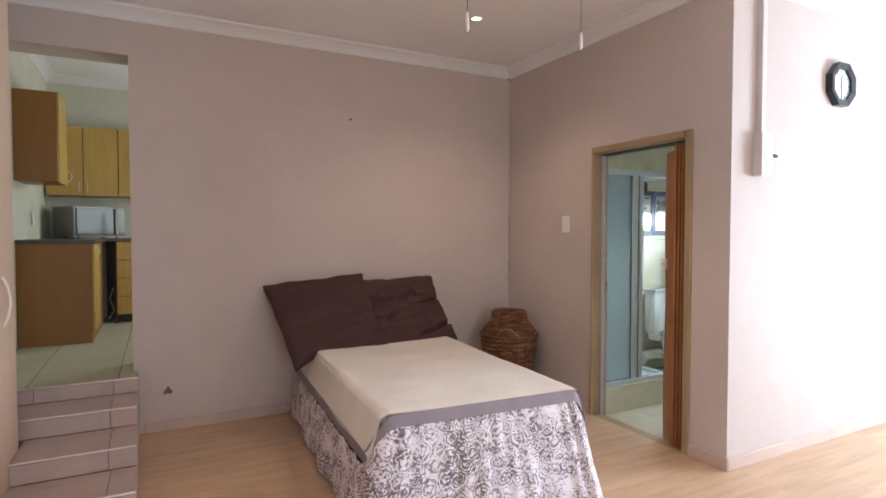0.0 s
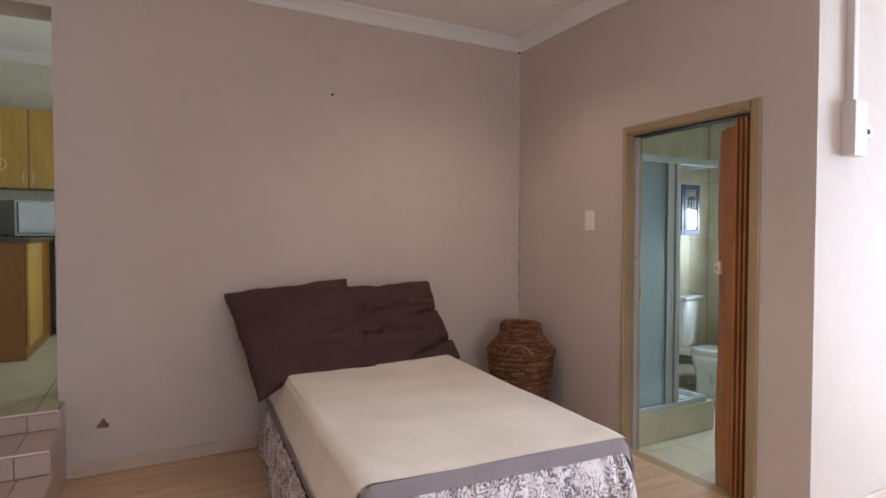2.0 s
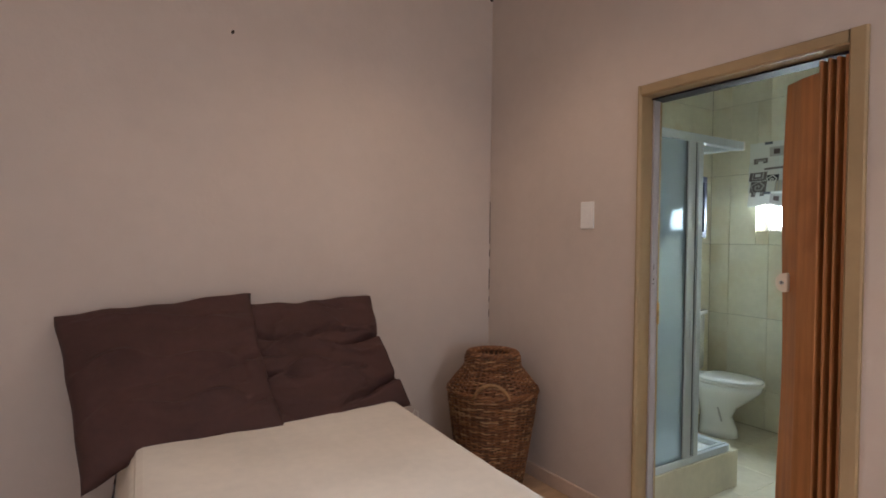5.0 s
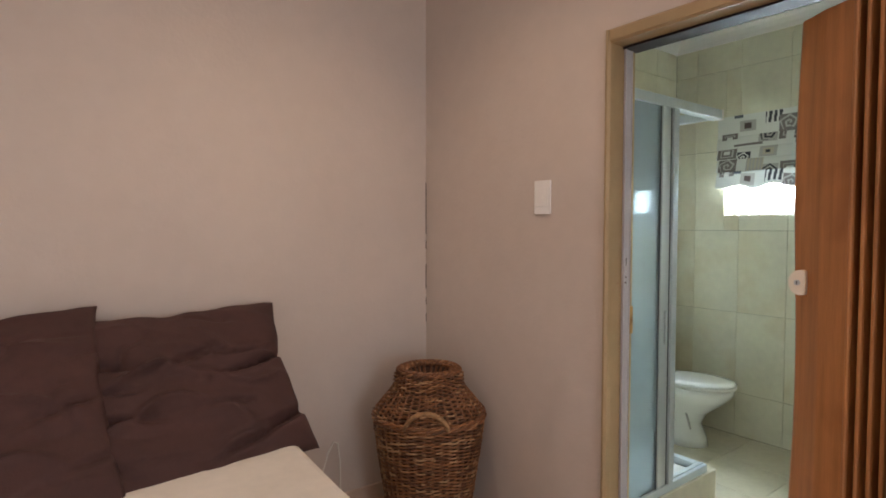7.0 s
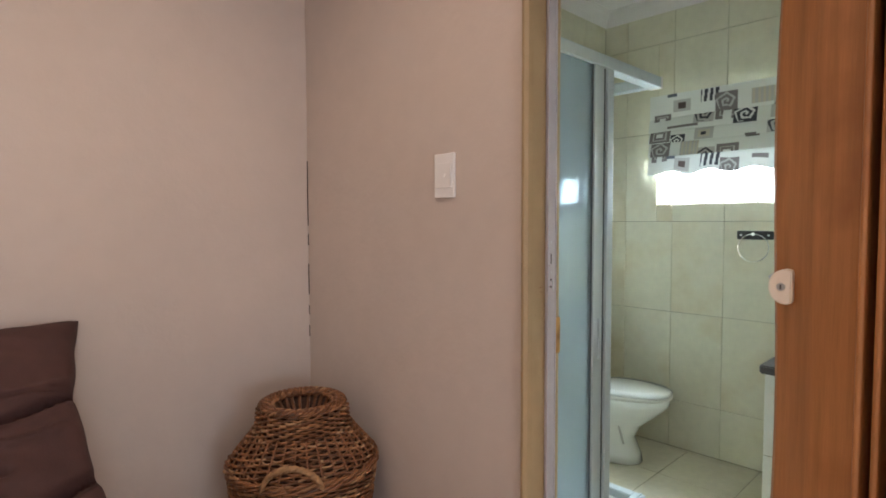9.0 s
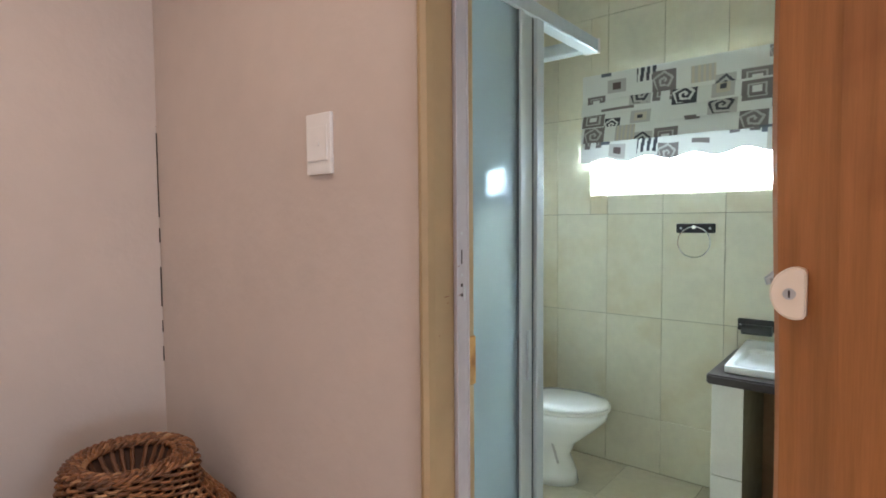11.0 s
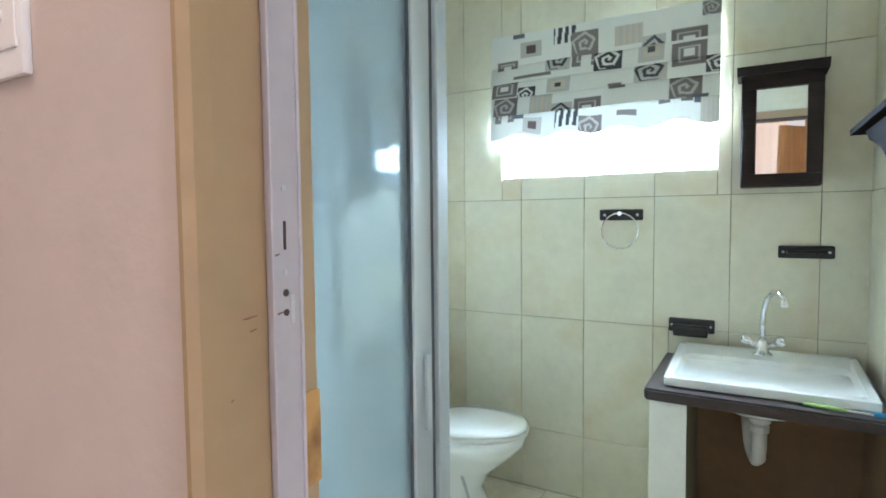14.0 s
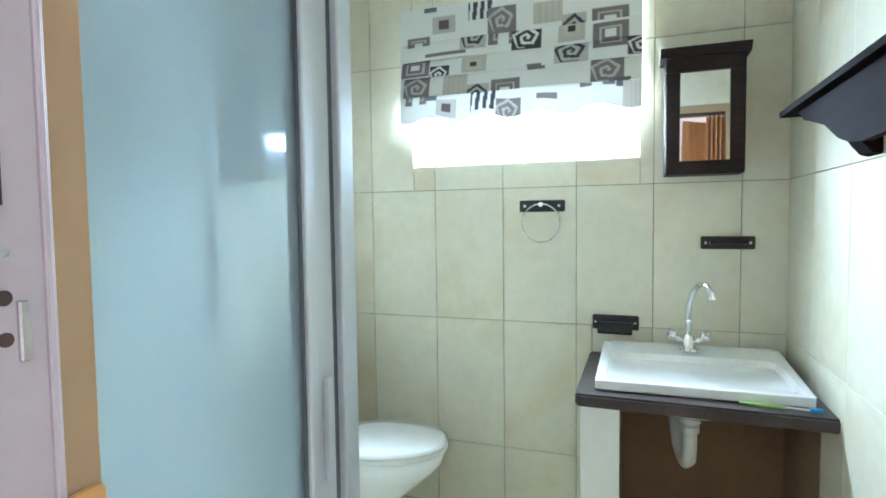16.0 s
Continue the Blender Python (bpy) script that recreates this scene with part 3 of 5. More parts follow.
prism(bm, [(4.893, 4.348), (4.903, 4.342), (4.915, 4.350), (4.965, 4.430), (5.008, 4.478), (5.016, 4.498), (5.010, 4.510), (4.996, 4.514), (4.982, 4.506), (4.966, 4.480), (4.930, 4.430)], "z", BZ + 0.012, 1.965)
bmesh.ops.subdivide_edges(bm, edges=[e for e in bm.edges if abs(e.verts[0].co.z - e.verts[1].co.z) > 1], cuts=24, use_grid_fill=True)
for v in bm.verts:
    v.co.y += 0.006 * math.sin(v.co.z * 5.1) * (v.co.y - 4.36) / 0.14
lead = under(part("lead_post", bm, FOLD_WOOD), fold)
lock = part("lock_plate", bmesh.new(), CREAM_PLASTIC, None, "cream plastic lock with a key slot")
bm = bmesh.new()
outl = [(0.017, -0.035), (0.017, 0.035), (0.014, 0.040), (0.009, 0.042)] + [(0.002 - 0.037 * math.sin(math.pi * k / 14), 0.043 * math.cos(math.pi * k / 14)) for k in range(15)] + [(0.009, -0.042), (0.014, -0.040)]
prism(bm, [(4.481 - 0.85 * u, 1.207 + 0.85 * v) for u, v in outl], "x", 4.937, 4.978)
bmesh.ops.bevel(bm, geom=[e for e in bm.edges if abs(e.verts[0].co.x - e.verts[1].co.x) < 0.001], offset=0.003, segments=3, affect="EDGES")
bm.to_mesh(lock.data)
bm.free()
under(lock, fold)
bm = bmesh.new()
tube(bm, [(4.9375, 4.486, 1.207), (4.934, 4.486, 1.207)], 0.008, 16)
cyl = part("key_cylinder", bm, STEEL)
under(cyl, fold)
bm = bmesh.new()
box(bm, 4.9328, 4.9338, 4.4848, 4.4872, 1.202, 1.212)
under(part("key_slot", bm, DARK_VOID), fold)
bm = bmesh.new()
tube(bm, [(5.0, 4.500, 1.222), (5.0, 4.514, 1.228), (5.0, 4.521, 1.221), (5.0, 4.518, 1.213)], 0.006, 8)
under(part("latch_hook", bm, STEEL), fold)

# ---- steps to the kitchen ----
steps = thing("steps", (1.4, 5.6, 0), "tiled steps with metal nosings up to the kitchen", "steps", "", "structure")
NOSE = [(4.97, 0.122), (5.313, 0.239), (5.681, 0.355), (6.014, KZ)]
SXR = 1.735
for k, (y, z) in enumerate(NOSE):
    yb = NOSE[k + 1][0] if k < 3 else 6.49
    zl = 0.0 if k == 0 else NOSE[k - 1][1]
    xr = SXR + (0.008, 0.004, -0.006, -0.008)[k]
    xl = 1.17 if k < 2 else 0.885
    bm = bmesh.new()
    box(bm, xl, xr - 0.004, y + 0.010, yb + 0.02, -0.05, z - 0.010)
    under(part("step_core", bm, STEP_GROUT), steps)
    cuts = [xl, 1.617 - 0.012 * k, xr] if k < 3 else [xl, 1.165, 1.592, xr]
    for a, b in zip(cuts, cuts[1:]):
        under(part("riser_tile", boxm(a + 0.002, b - 0.002, y + 0.002, y + 0.012, zl + 0.003, z - 0.012, 0.0015, 1), STEP_TILE), steps)
        if k < 3:
            dep = yb - y
            under(part("tread_tile", boxm(a + 0.002, b - 0.002, y + 0.008, y + 0.008 + dep * 0.7, z - 0.012, z, 0.0015, 1), STEP_TILE), steps)
            under(part("tread_tile", boxm(a + 0.002, b - 0.002, y + 0.011 + dep * 0.7, yb, z - 0.012, z, 0.0015, 1), STEP_TILE), steps)
    bm = bmesh.new()
    tube(bm, [(xl, y + 0.004, z - 0.004), (xr + 0.002, y + 0.004, z - 0.004)], 0.006, 8)
    under(part("nosing", bm, NOSING, None, "metal nosing strip"), steps)
    under(part("side_tile", boxm(xr - 0.004, xr + 0.006, y + 0.004, min(yb, NY) - 0.002, 0.0, z - 0.006, 0.001, 1), STEP_TILE), steps)

# ---- kitchen ----
def handle(bm, p, q, out, r=0.005):
    """A bow handle from p to q that stands out along out."""
    p, q, o = Vector(p), Vector(q), Vector(out)
    tube(bm, [p + (q - p) * t / 10 + o * max(0.0, math.sin(math.pi * t / 10)) ** 0.7 for t in range(11)], r, 8)


base = thing("base_cabinet", (1.1, 7.8, KZ), "yellow-brown kitchen base cabinet with a closed door", "cabinet")
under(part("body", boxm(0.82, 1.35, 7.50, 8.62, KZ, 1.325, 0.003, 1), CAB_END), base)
d1 = under(part("door", boxm(1.354, 1.372, 7.505, 8.06, KZ + 0.10, 1.318, 0.003, 1), CAB_DOOR), base)
bm = bmesh.new()
handle(bm, (1.374, 7.56, 1.20), (1.374, 7.56, 1.30), (0.035, 0, 0))
under(part("handle", bm, NOSING, None, "pale metal bow handle"), d1)
tall = thing("drawer_unit", (1.7, 8.8, KZ), "yellow-brown kitchen drawer unit under the worktop", "cabinet")
under(part("body", boxm(1.475, 2.0, 8.60, 9.17, KZ + 0.09, 1.325, 0.003, 1), CAB_END), tall)
under(part("plinth", boxm(1.475, 2.0, 8.64, 9.15, KZ, KZ + 0.09), DARK_VOID), tall)
for k in range(4):
    z0 = KZ + 0.095 + k * 0.193
    under(part("drawer_front", boxm(1.48, 1.995, 8.578, 8.598, z0, z0 + 0.187, 0.003, 1), CAB_DOOR), tall)
gap = thing("open_base_unit", (1.42, 8.9, KZ), "dark open space under the worktop with a white cable", "cabinet")
# panels coloured near-black in place of the shade under the worktop
under(part("back_panel", boxm(1.36, 1.47, 8.95, 8.97, KZ, 1.325), DARK_VOID), gap)
under(part("side_panel", boxm(1.452, 1.472, 8.60, 8.95, KZ, 1.325), DARK_VOID), gap)
bm = bmesh.new()
tube(bm, [(1.43, 8.80, KZ + 0.36), (1.40, 8.76, KZ + 0.25), (1.44, 8.74, KZ + 0.12), (1.39, 8.70, KZ + 0.03)], 0.006, 8)
tagged(part("appliance_cable", bm, CABLE), "white cable hanging under the worktop", "cable")
bm = bmesh.new()
prism(bm, [(0.82, 7.485), (1.385, 7.485), (1.385, 8.585), (2.0, 8.585), (2.0, 9.17), (0.82, 9.17)], "z", 1.326, 1.358)
tagged(part("worktop", bm, WORKTOP), "dark laminate kitchen worktop in an L shape", "worktop")
up = thing("wall_cabinet", (1.0, 7.9, 1.85), "yellow-brown kitchen wall cabinet on the side wall", "cabinet", "kitchen wall cabinets")
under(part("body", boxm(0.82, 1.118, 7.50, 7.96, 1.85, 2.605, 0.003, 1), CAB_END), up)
d1 = under(part("door", boxm(1.12, 1.138, 7.503, 7.957, 1.845, 2.605, 0.003, 1), CAB_DOOR), up)
bm = bmesh.new()
handle(bm, (1.14, 7.91, 1.88), (1.14, 7.91, 1.98), (0.035, 0, 0))
under(part("handle", bm, NOSING, None, "pale metal bow handle"), d1)
for k, (x0, x1) in enumerate(((0.84, 1.172), (1.176, 1.494), (1.50, 1.83))):
    wc = thing("wall_cabinet", ((x0 + x1) / 2, 9.0, 1.81), "yellow-brown kitchen wall cabinet with a bow handle", "cabinet", "kitchen wall cabinets")
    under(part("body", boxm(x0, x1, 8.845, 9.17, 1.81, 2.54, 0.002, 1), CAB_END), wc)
    d1 = under(part("door", boxm(x0 + 0.002, x1 - 0.002, 8.823, 8.842, 1.81, 2.54, 0.003, 1), CAB_DOOR), wc)
    bm = bmesh.new()
    hx = (x1 - 0.035) if k != 1 else x0 + 0.035
    handle(bm, (hx, 8.82, 1.85), (hx, 8.82, 1.95), (0, -0.03, 0))
    under(part("handle", bm, NOSING, None, "pale metal bow handle"), d1)
mw = thing("microwave", (1.235, 8.84, 1.358), "grey steel microwave oven with a dark glass door", "microwave", rz=36)
part("body", boxm(-0.27, 0.27, -0.16, 0.20, 0.012, 0.33, 0.006, 2), DULL_STEEL, mw)
part("door_glass", boxm(-0.25, 0.14, -0.174, -0.161, 0.03, 0.315, 0.004, 1), GLASS_DARK, mw)
part("control_panel", boxm(0.145, 0.26, -0.172, -0.161, 0.03, 0.315, 0.004, 1), GLASS_DARK, mw)
bm = bmesh.new()
tube(bm, [(0.16, -0.195, 0.04), (0.16, -0.195, 0.305)], 0.011, 10)
part("handle", bm, CHROME, mw)
for x in (-0.2, 0.2):
    for y in (-0.12, 0.12):
        bm = bmesh.new()
        lathe(bm, [(0.0, 0.0), (0.014, 0.0), (0.014, 0.013), (0.0, 0.013)], 10, x, y)
        part("foot", bm, DARK_VOID, mw)
socket = thing("wall_socket", (0.825, 8.2, 1.55), "white plastic wall socket above the worktop", "socket")
part("cover", boxm(0.0, 0.012, -0.04, 0.04, -0.06, 0.06, 0.004, 2), WHITE_PLASTIC, socket)

# ---- wardrobe ----
wr = thing("wardrobe", (0.75, 4.9, 0), "full-height pale maple built-in wardrobe with bow handles", "wardrobe")
under(part("body", boxm(0.3, 1.148, 4.3, 5.55, 0.0, 2.868, 0.002, 1), MAPLE), wr)
for y0, y1, hy in ((4.303, 4.923, 4.88), (4.927, 5.548, 5.275)):
    d = under(part("door", boxm(1.15, 1.17, y0, y1, 0.07, 2.86, 0.003, 1), MAPLE), wr)
    bm = bmesh.new()
    handle(bm, (1.17, hy, 0.95), (1.17, hy, 1.20), (0.032, 0, 0), 0.007)
    under(part("handle", bm, NOSING, None, "pale metal bow handle"), d)

# ---- bed ----
RZ = -3.6
bed = thing("bed", (3.28, 4.10, 0), "made bed with a cream bedspread, grey border and floral valance", "bed", rz=RZ)
BW, BL, BH = 0.552, 2.0, 0.607     # half width, length, height of the top
bm = bmesh.new()
box(bm, -BW + 0.03, BW - 0.03, 0.04, BL, 0.12, 0.34, 0.01, 2)
part("bed_base", bm, ESPRESSO, bed)
for x in (-0.42, 0.42):
    for y in (0.12, BL - 0.12):
        bm = bmesh.new()
        lathe(bm, [(0.0, 0.0), (0.03, 0.0), (0.035, 0.12), (0.0, 0.12)], 12, x, y)
        part("leg", bm, ESPRESSO, bed)
part("mattress", boxm(-BW + 0.012, BW - 0.012, 0.012, BL, 0.342, BH - 0.012, 0.05, 4), BEDSPREAD, bed)


OUT = 0.055


def cloth_top():
    """The bedspread's top with softly rolled edges, rising a little unevenly."""
    bm = bmesh.new()
    nx, ny = 44, 70
    side_drop = 0.185
    # across: left drop, roll, top, roll, right drop
    half = []
    for k in range(9):
        f = k / 8
        half.append((-BW - OUT + (OUT - 0.004) * f ** 0.8, BH - side_drop + (side_drop - 0.035) * f))
    for k in range(1, 7):
        a = math.pi / 2 * k / 6
        half.append((-BW - 0.004 + 0.055 * (1 - math.cos(a)), BH - 0.035 + 0.035 * math.sin(a)))
    prof = half + [(-BW + 0.06 + (2 * BW - 0.12) * k / 24, BH) for k in range(25)] + [(-x, z) for x, z in half[::-1]]
    rows = []
    for j in range(ny + 1):
        y = -0.006 + BL * j / ny
        row = []
        for x, z in prof:
            n = noise.noise(Vector((x * 3.0, y * 2.2, 0.3))) * 0.007 + noise.noise(Vector((x * 9, y * 7, 2.0))) * 0.0025
            dz = -0.044 * max(0.0, y / BL) ** 1.2
            front = max(0.0, 1 - (y + 0.006) / 0.05)
            row.append(bm.verts.new((x + n, y, z + n + dz * (1 if z > BH - 0.05 else 0.8) - 0.006 * front ** 2)))
        rows.append(row)
    for a, b in zip(rows, rows[1:]):
        for k in range(len(prof) - 1):
            bm.faces.new((a[k], a[k + 1], b[k + 1], b[k]))
    return bm


spread = part("bedspread", cloth_top(), BEDSPREAD, bed, "cream bedspread", True)


def skirt_path(out, n=420):
    """Plan path round three sides of the bed with rounded front corners: x, y, outward normal, distance, and 1 at the front, 0 at the sides."""
    r = 0.05
    hw, yb, yf = BW + out, BL - 0.02, -0.014
    legs = [(yb - yf - r), math.pi / 2 * r, 2 * (hw - r), math.pi / 2 * r, (yb - yf - r)]
    total, out_pts = sum(legs), []
    for i in range(n + 1):
        d = total * i / n
        if d < legs[0]:
            p = (-hw, yb - d, -1.0, 0.0)
        elif d < legs[0] + legs[1]:
            a = (d - legs[0]) / r
            p = (-hw + r - r * math.cos(a), yf + r - r * math.sin(a), -math.cos(a), -math.sin(a))
        elif d < sum(legs[:3]):
            p = (-hw + r + d - legs[0] - legs[1], yf, 0.0, -1.0)
        elif d < sum(legs[:4]):
            a = (d - sum(legs[:3])) / r
            p = (hw - r + r * math.sin(a), yf + r - r * math.cos(a), math.sin(a), -math.cos(a))
        else:
            p = (hw, yf + r + d - sum(legs[:4]), 1.0, 0.0)
        mid = min(d - legs[0], total - legs[4] - d)
        front = min(1.0, max(0.0, (mid + 0.03) / 0.12))
        out_pts.append((*p, d, front * front * (3 - 2 * front)))
    return out_pts


def around(out, top_side, top_front, bottom, flare, gathers, depth, rows, n, spread=0.0):
    """Cloth hung round the bed: its top edge runs high at the front and lower along the sides."""
    bm = bmesh.new()
    grid, path = [], skirt_path(out, n)
    for j in range(rows + 1):
        f = j / rows
        row = []
        for x, y, nx, ny, d, fr in path:
            fall = rear(max(0.0, y)) * (1 - fr)
            zt = BH + top_side + (top_front - top_side) * fr + fall
            zb = bottom(zt, d, fr) if callable(bottom) else bottom
            x *= 1 - fr * (out + 0.002) / (BW + out) * (1 - f if spread else 1) + spread * fr * f
            w = math.sin(d * gathers + 5 * noise.noise(Vector((d * 4, 0.5, 0)))) * (0.35 + 0.65 * abs(noise.noise(Vector((d * 3, 9, 0)))) * 1.6) + 0.9 * noise.noise(Vector((d * 6, f * 0.8, 2.0)))
            slow = math.sin(d * gathers * 0.21 + 0.7) * f
            off = flare * f ** 0.9 * (0.25 + 0.75 * fr) + depth * ((0.45 + 0.3 * f) * w + 1.3 * slow * f)
            row.append(bm.verts.new((x + nx * off, y + ny * off, zt + (zb - zt) * f)))
        grid.append(row)
    for a, b in zip(grid, grid[1:]):
        for k in range(len(path) - 1):
            bm.faces.new((a[k], a[k + 1], b[k + 1], b[k]))
    return bm


def rear(s):
    return -0.026 * (s / BL)


# grey band, then the gathered floral valance
part("border_band", around(OUT, -0.178, -0.004, lambda zt, d, fr: zt - 0.060, 0.008, 12.0, 0.0015, 5, 300), BAND, bed, "grey border band", True)
part("valance", around(OUT + 0.008, -0.236, -0.062, lambda zt, d, fr: 0.022 + 0.02 * noise.noise(Vector((d * 2, 0, 0))), 0.085, 58.0, 0.0125, 18, 900, 0.066), FLORAL, bed, "gathered floral valance", True)


def pillow(w, h, t, sag, seed, label, folds, nip=0.0):
    """A soft rectangular pillow with pinched corners and creases, lying in its own x-z plane."""
    bm = bmesh.new()
    n = 84
    for side in (-1, 1):
        grid = []
        for j in range(n + 1):
            row = []
            for i in range(n + 1):
                u, v = -1 + 2 * i / n, -1 + 2 * j / n
                e = (1 - u ** 4) * (1 - v ** 4)
                puff = t / 2 * max(0.0, e) ** 0.45
                n1 = noise.noise(Vector((u * 1.3 + seed, v * 1.3, seed)))
                n2 = noise.noise(Vector((u * 0.9, v * 2.6 + 0.8 * u, seed + 4)))
                ridge = 1 - abs(math.sin(5.2 * (v + 0.22 * u) + 2.4 * n1))
                fold_ = 1 - abs(math.sin(3.3 * (v * 1.2 - 0.35 * u) + 3.0 * n2 + seed))
                crease = 0.055 * ridge ** 4 * max(0.0, 0.25 + 1.3 * n2) - 0.060 * fold_ ** 8 * max(0.0, 0.4 + n1) - 0.05 * abs(n2)
                tuck = 0.0
                for u0, v0, u1, v1, deep, wide in folds:
                    deep, wide = 1.5 * deep, 0.66 * wide
                    k = ((u - u0) * (u1 - u0) + (v - v0) * (v1 - v0)) / ((u1 - u0) ** 2 + (v1 - v0) ** 2)
                    c = min(1.0, max(0.0, k))
                    q = v - v0 - c * (v1 - v0) + 0.05 * n1
                    dist = math.hypot(u - u0 - c * (u1 - u0), q)
                    tuck += deep * (1 - 0.8 * c) * (0.6 * math.exp(-((dist + (0.5 * wide if q < 0 else 0)) / (1.6 * wide)) ** 2) * (1 if q < 0 else 0) - math.exp(-(dist / wide) ** 2))
                x = w / 2 * u * (1 - 0.05 * (1 - v * v)) + 0.014 * noise.noise(Vector((v * 3, seed, 1.0))) * abs(u) - max(0.0, u) ** 3 * nip * (0.028 * (1 - v * v) + 0.068 * (1 - v) / 2) + 0.09 * max(0.0, -u) ** 1.5 * ((1 - v) / 2) ** 1.4 * (sag > 0)
                z = h / 2 * v * (1 - 0.05 * (1 - u * u)) + 0.016 * noise.noise(Vector((u * 3, seed, 7.0))) * abs(v) - sag * (1 - v) / 2 * max(0.0, -u) ** 2
                row.append(bm.verts.new((x, side * (puff + crease * e + tuck * max(0.0, e) ** 0.4), z)))
            grid.append(row)
        for a, b in zip(grid, grid[1:]):
            for k in range(n):
                f = (a[k], a[k + 1], b[k + 1], b[k])
                bm.faces.new(f if side < 0 else f[::-1])
    bmesh.ops.remove_doubles(bm, verts=bm.verts[:], dist=0.0005)
    return tagged(part("pillow", bm, PILLOW, None, "", True), label, "pillow", "pillows on the bed")


p1 = pillow(0.79, 0.74, 0.17, 0.07, 1.0, "large dark brown cotton pillow leaning on the wall",
            ((0.98, -0.05, 0.35, -0.3, 0.030, 0.07), (0.97, -0.6, 0.45, -0.85, 0.028, 0.07), (0.98, 0.4, 0.7, 0.3, 0.02, 0.06)))
p1.matrix_world = pose(2.972, 5.905, 0.798, -47, -5, -3)
p2 = pillow(0.77, 0.70, 0.19, 0.0, 6.0, "creased dark brown cotton pillow leaning on the wall",
            ((0.99, 0.16, 0.10, 0.02, 0.065, 0.06), (0.99, -0.58, -0.3, -0.95, 0.070, 0.07), (-0.99, 0.45, -0.55, 0.22, 0.04, 0.06), (-0.99, 0.10, -0.6, -0.05, 0.04, 0.06),
             (-0.99, -0.22, -0.4, -0.42, 0.045, 0.06), (-0.99, -0.6, -0.7, -0.9, 0.04, 0.06), (0.3, -0.42, -0.6, -0.34, 0.018, 0.06), (0.1, 0.35, -0.5, 0.1, 0.02, 0.07)), 1.0)
p2.matrix_world = pose(3.660, 5.925, 0.788, -47, -1, 5)

# ---- basket ----
BKX, BKY = 4.592, 5.835


def basket():
    b = thing("basket", (BKX, BKY, 0), "tall brown woven wicker basket with loop handles", "basket")

    def radius(z):
        pts = [(0.0, 0.165), (0.15, 0.19), (0.35, 0.222), (0.48, 0.240), (0.535, 0.243), (0.57, 0.222), (0.61, 0.188), (0.645, 0.160), (0.665, 0.150), (0.69, 0.150), (0.712, 0.146), (0.725, 0.138)]
        for (z0, r0), (z1, r1) in zip(pts, pts[1:]):
            if z <= z1:
                return r0 + (r1 - r0) * (z - z0) / (z1 - z0)
        return pts[-1][1]
    bm = bmesh.new()
    # dark inner shell: its colour stands in for shade between the canes
    prof = [(max(0.01, radius(z) - 0.012), z) for z in [k * 0.03 for k in range(24)]]
    lathe(bm, [(0.0, 0.006)] + prof + [(0.105, 0.722), (0.085, 0.684), (0.055, 0.655), (0.0, 0.645)], 40)
    part("lining", bm, WICKER_SHADE, b, "", True)
    bm = bmesh.new()
    wr_ = random.Random(3)
    z, k = 0.010, 0
    while z < 0.722:
        a = wr_.uniform(0, 6.28)
        stop = a + 2 * math.pi
        while a < stop - 0.02:
            span = min(wr_.uniform(0.16, 0.5), stop - a)
            n = max(4, int(span / 0.045))
            pts = []
            for i in range(n + 1):
                t = a + span * i / n
                w = 0.0075 * math.cos(t * 20 + math.pi * k)
                r = radius(z) + w + 0.003 * noise.noise(Vector((math.cos(t) * 3, math.sin(t) * 3, z * 40)))
                pts.append((r * math.cos(t), r * math.sin(t), z + 0.004 * noise.noise(Vector((math.cos(t) * 2, math.sin(t) * 2, z * 30 + 7)))))
            tube(bm, pts, wr_.uniform(0.0036, 0.0052), 5, False, False)
            a += span
        z += 0.0078
        k += 1
    tagged(part("weave", bm, WICKER, b, "woven brown cane", True), kind="stuff")
    def braid(name, r0, z, thick, turns):
        """Two canes twisted round the basket, in short lengths."""
        bm = bmesh.new()
        for ph in (0, math.pi):
            a = wr_.uniform(0, 0.5)
            stop = a + 2 * math.pi
            while a < stop - 0.02:
                span = min(wr_.uniform(0.25, 0.6), stop - a)
                k = max(5, int(span / 0.04))
                ring = [a + span * i / k for i in range(k + 1)]
                tube(bm, [((r0 + 0.005 * math.cos(t * turns + ph)) * math.cos(t), (r0 + 0.005 * math.cos(t * turns + ph)) * math.sin(t), z + 0.005 * math.sin(t * turns + ph)) for t in ring], thick, 6)
                a += span
        part(name, bm, WICKER, b, "", True)

    for z, thick in ((0.528, 0.0052), (0.541, 0.0048)):
        braid("braid", radius(z) + 0.008, z, thick, 17)
    for r0, z in ((0.140, 0.727), (0.131, 0.733), (0.121, 0.734), (0.111, 0.731), (0.102, 0.725)):
        braid("rim_braid", r0, z, 0.0046, 21)
    for a0 in (radians(232), radians(52)):
        bm = bmesh.new()
        for ph in (0, math.pi):
            pts = []
            for i in range(25):
                t = i / 24
                a = a0 + (t - 0.5) * 0.75
                h = max(0.0, math.sin(math.pi * t))
                r = 0.25 + 0.025 * h + 0.004 * math.cos(t * 40 + ph)
                pts.append((r * math.cos(a), r * math.sin(a), 0.53 + 0.085 * h ** 0.7 + 0.004 * math.sin(t * 40 + ph)))
            tube(bm, pts, 0.008, 6)
        part("handle", bm, ROPE, b, "twisted pale rope handle", True)
    for k in range(22):
        a = 2 * math.pi * k / 22 + wr_.uniform(-0.06, 0.06)
        bm = bmesh.new()
        tube(bm, [(r * math.cos(a), r * math.sin(a), z) for r, z in ((0.104, 0.722), (0.088, 0.69), (0.06, 0.665), (0.012, 0.655))], [0.006, 0.006, 0.005, 0.003], 6)
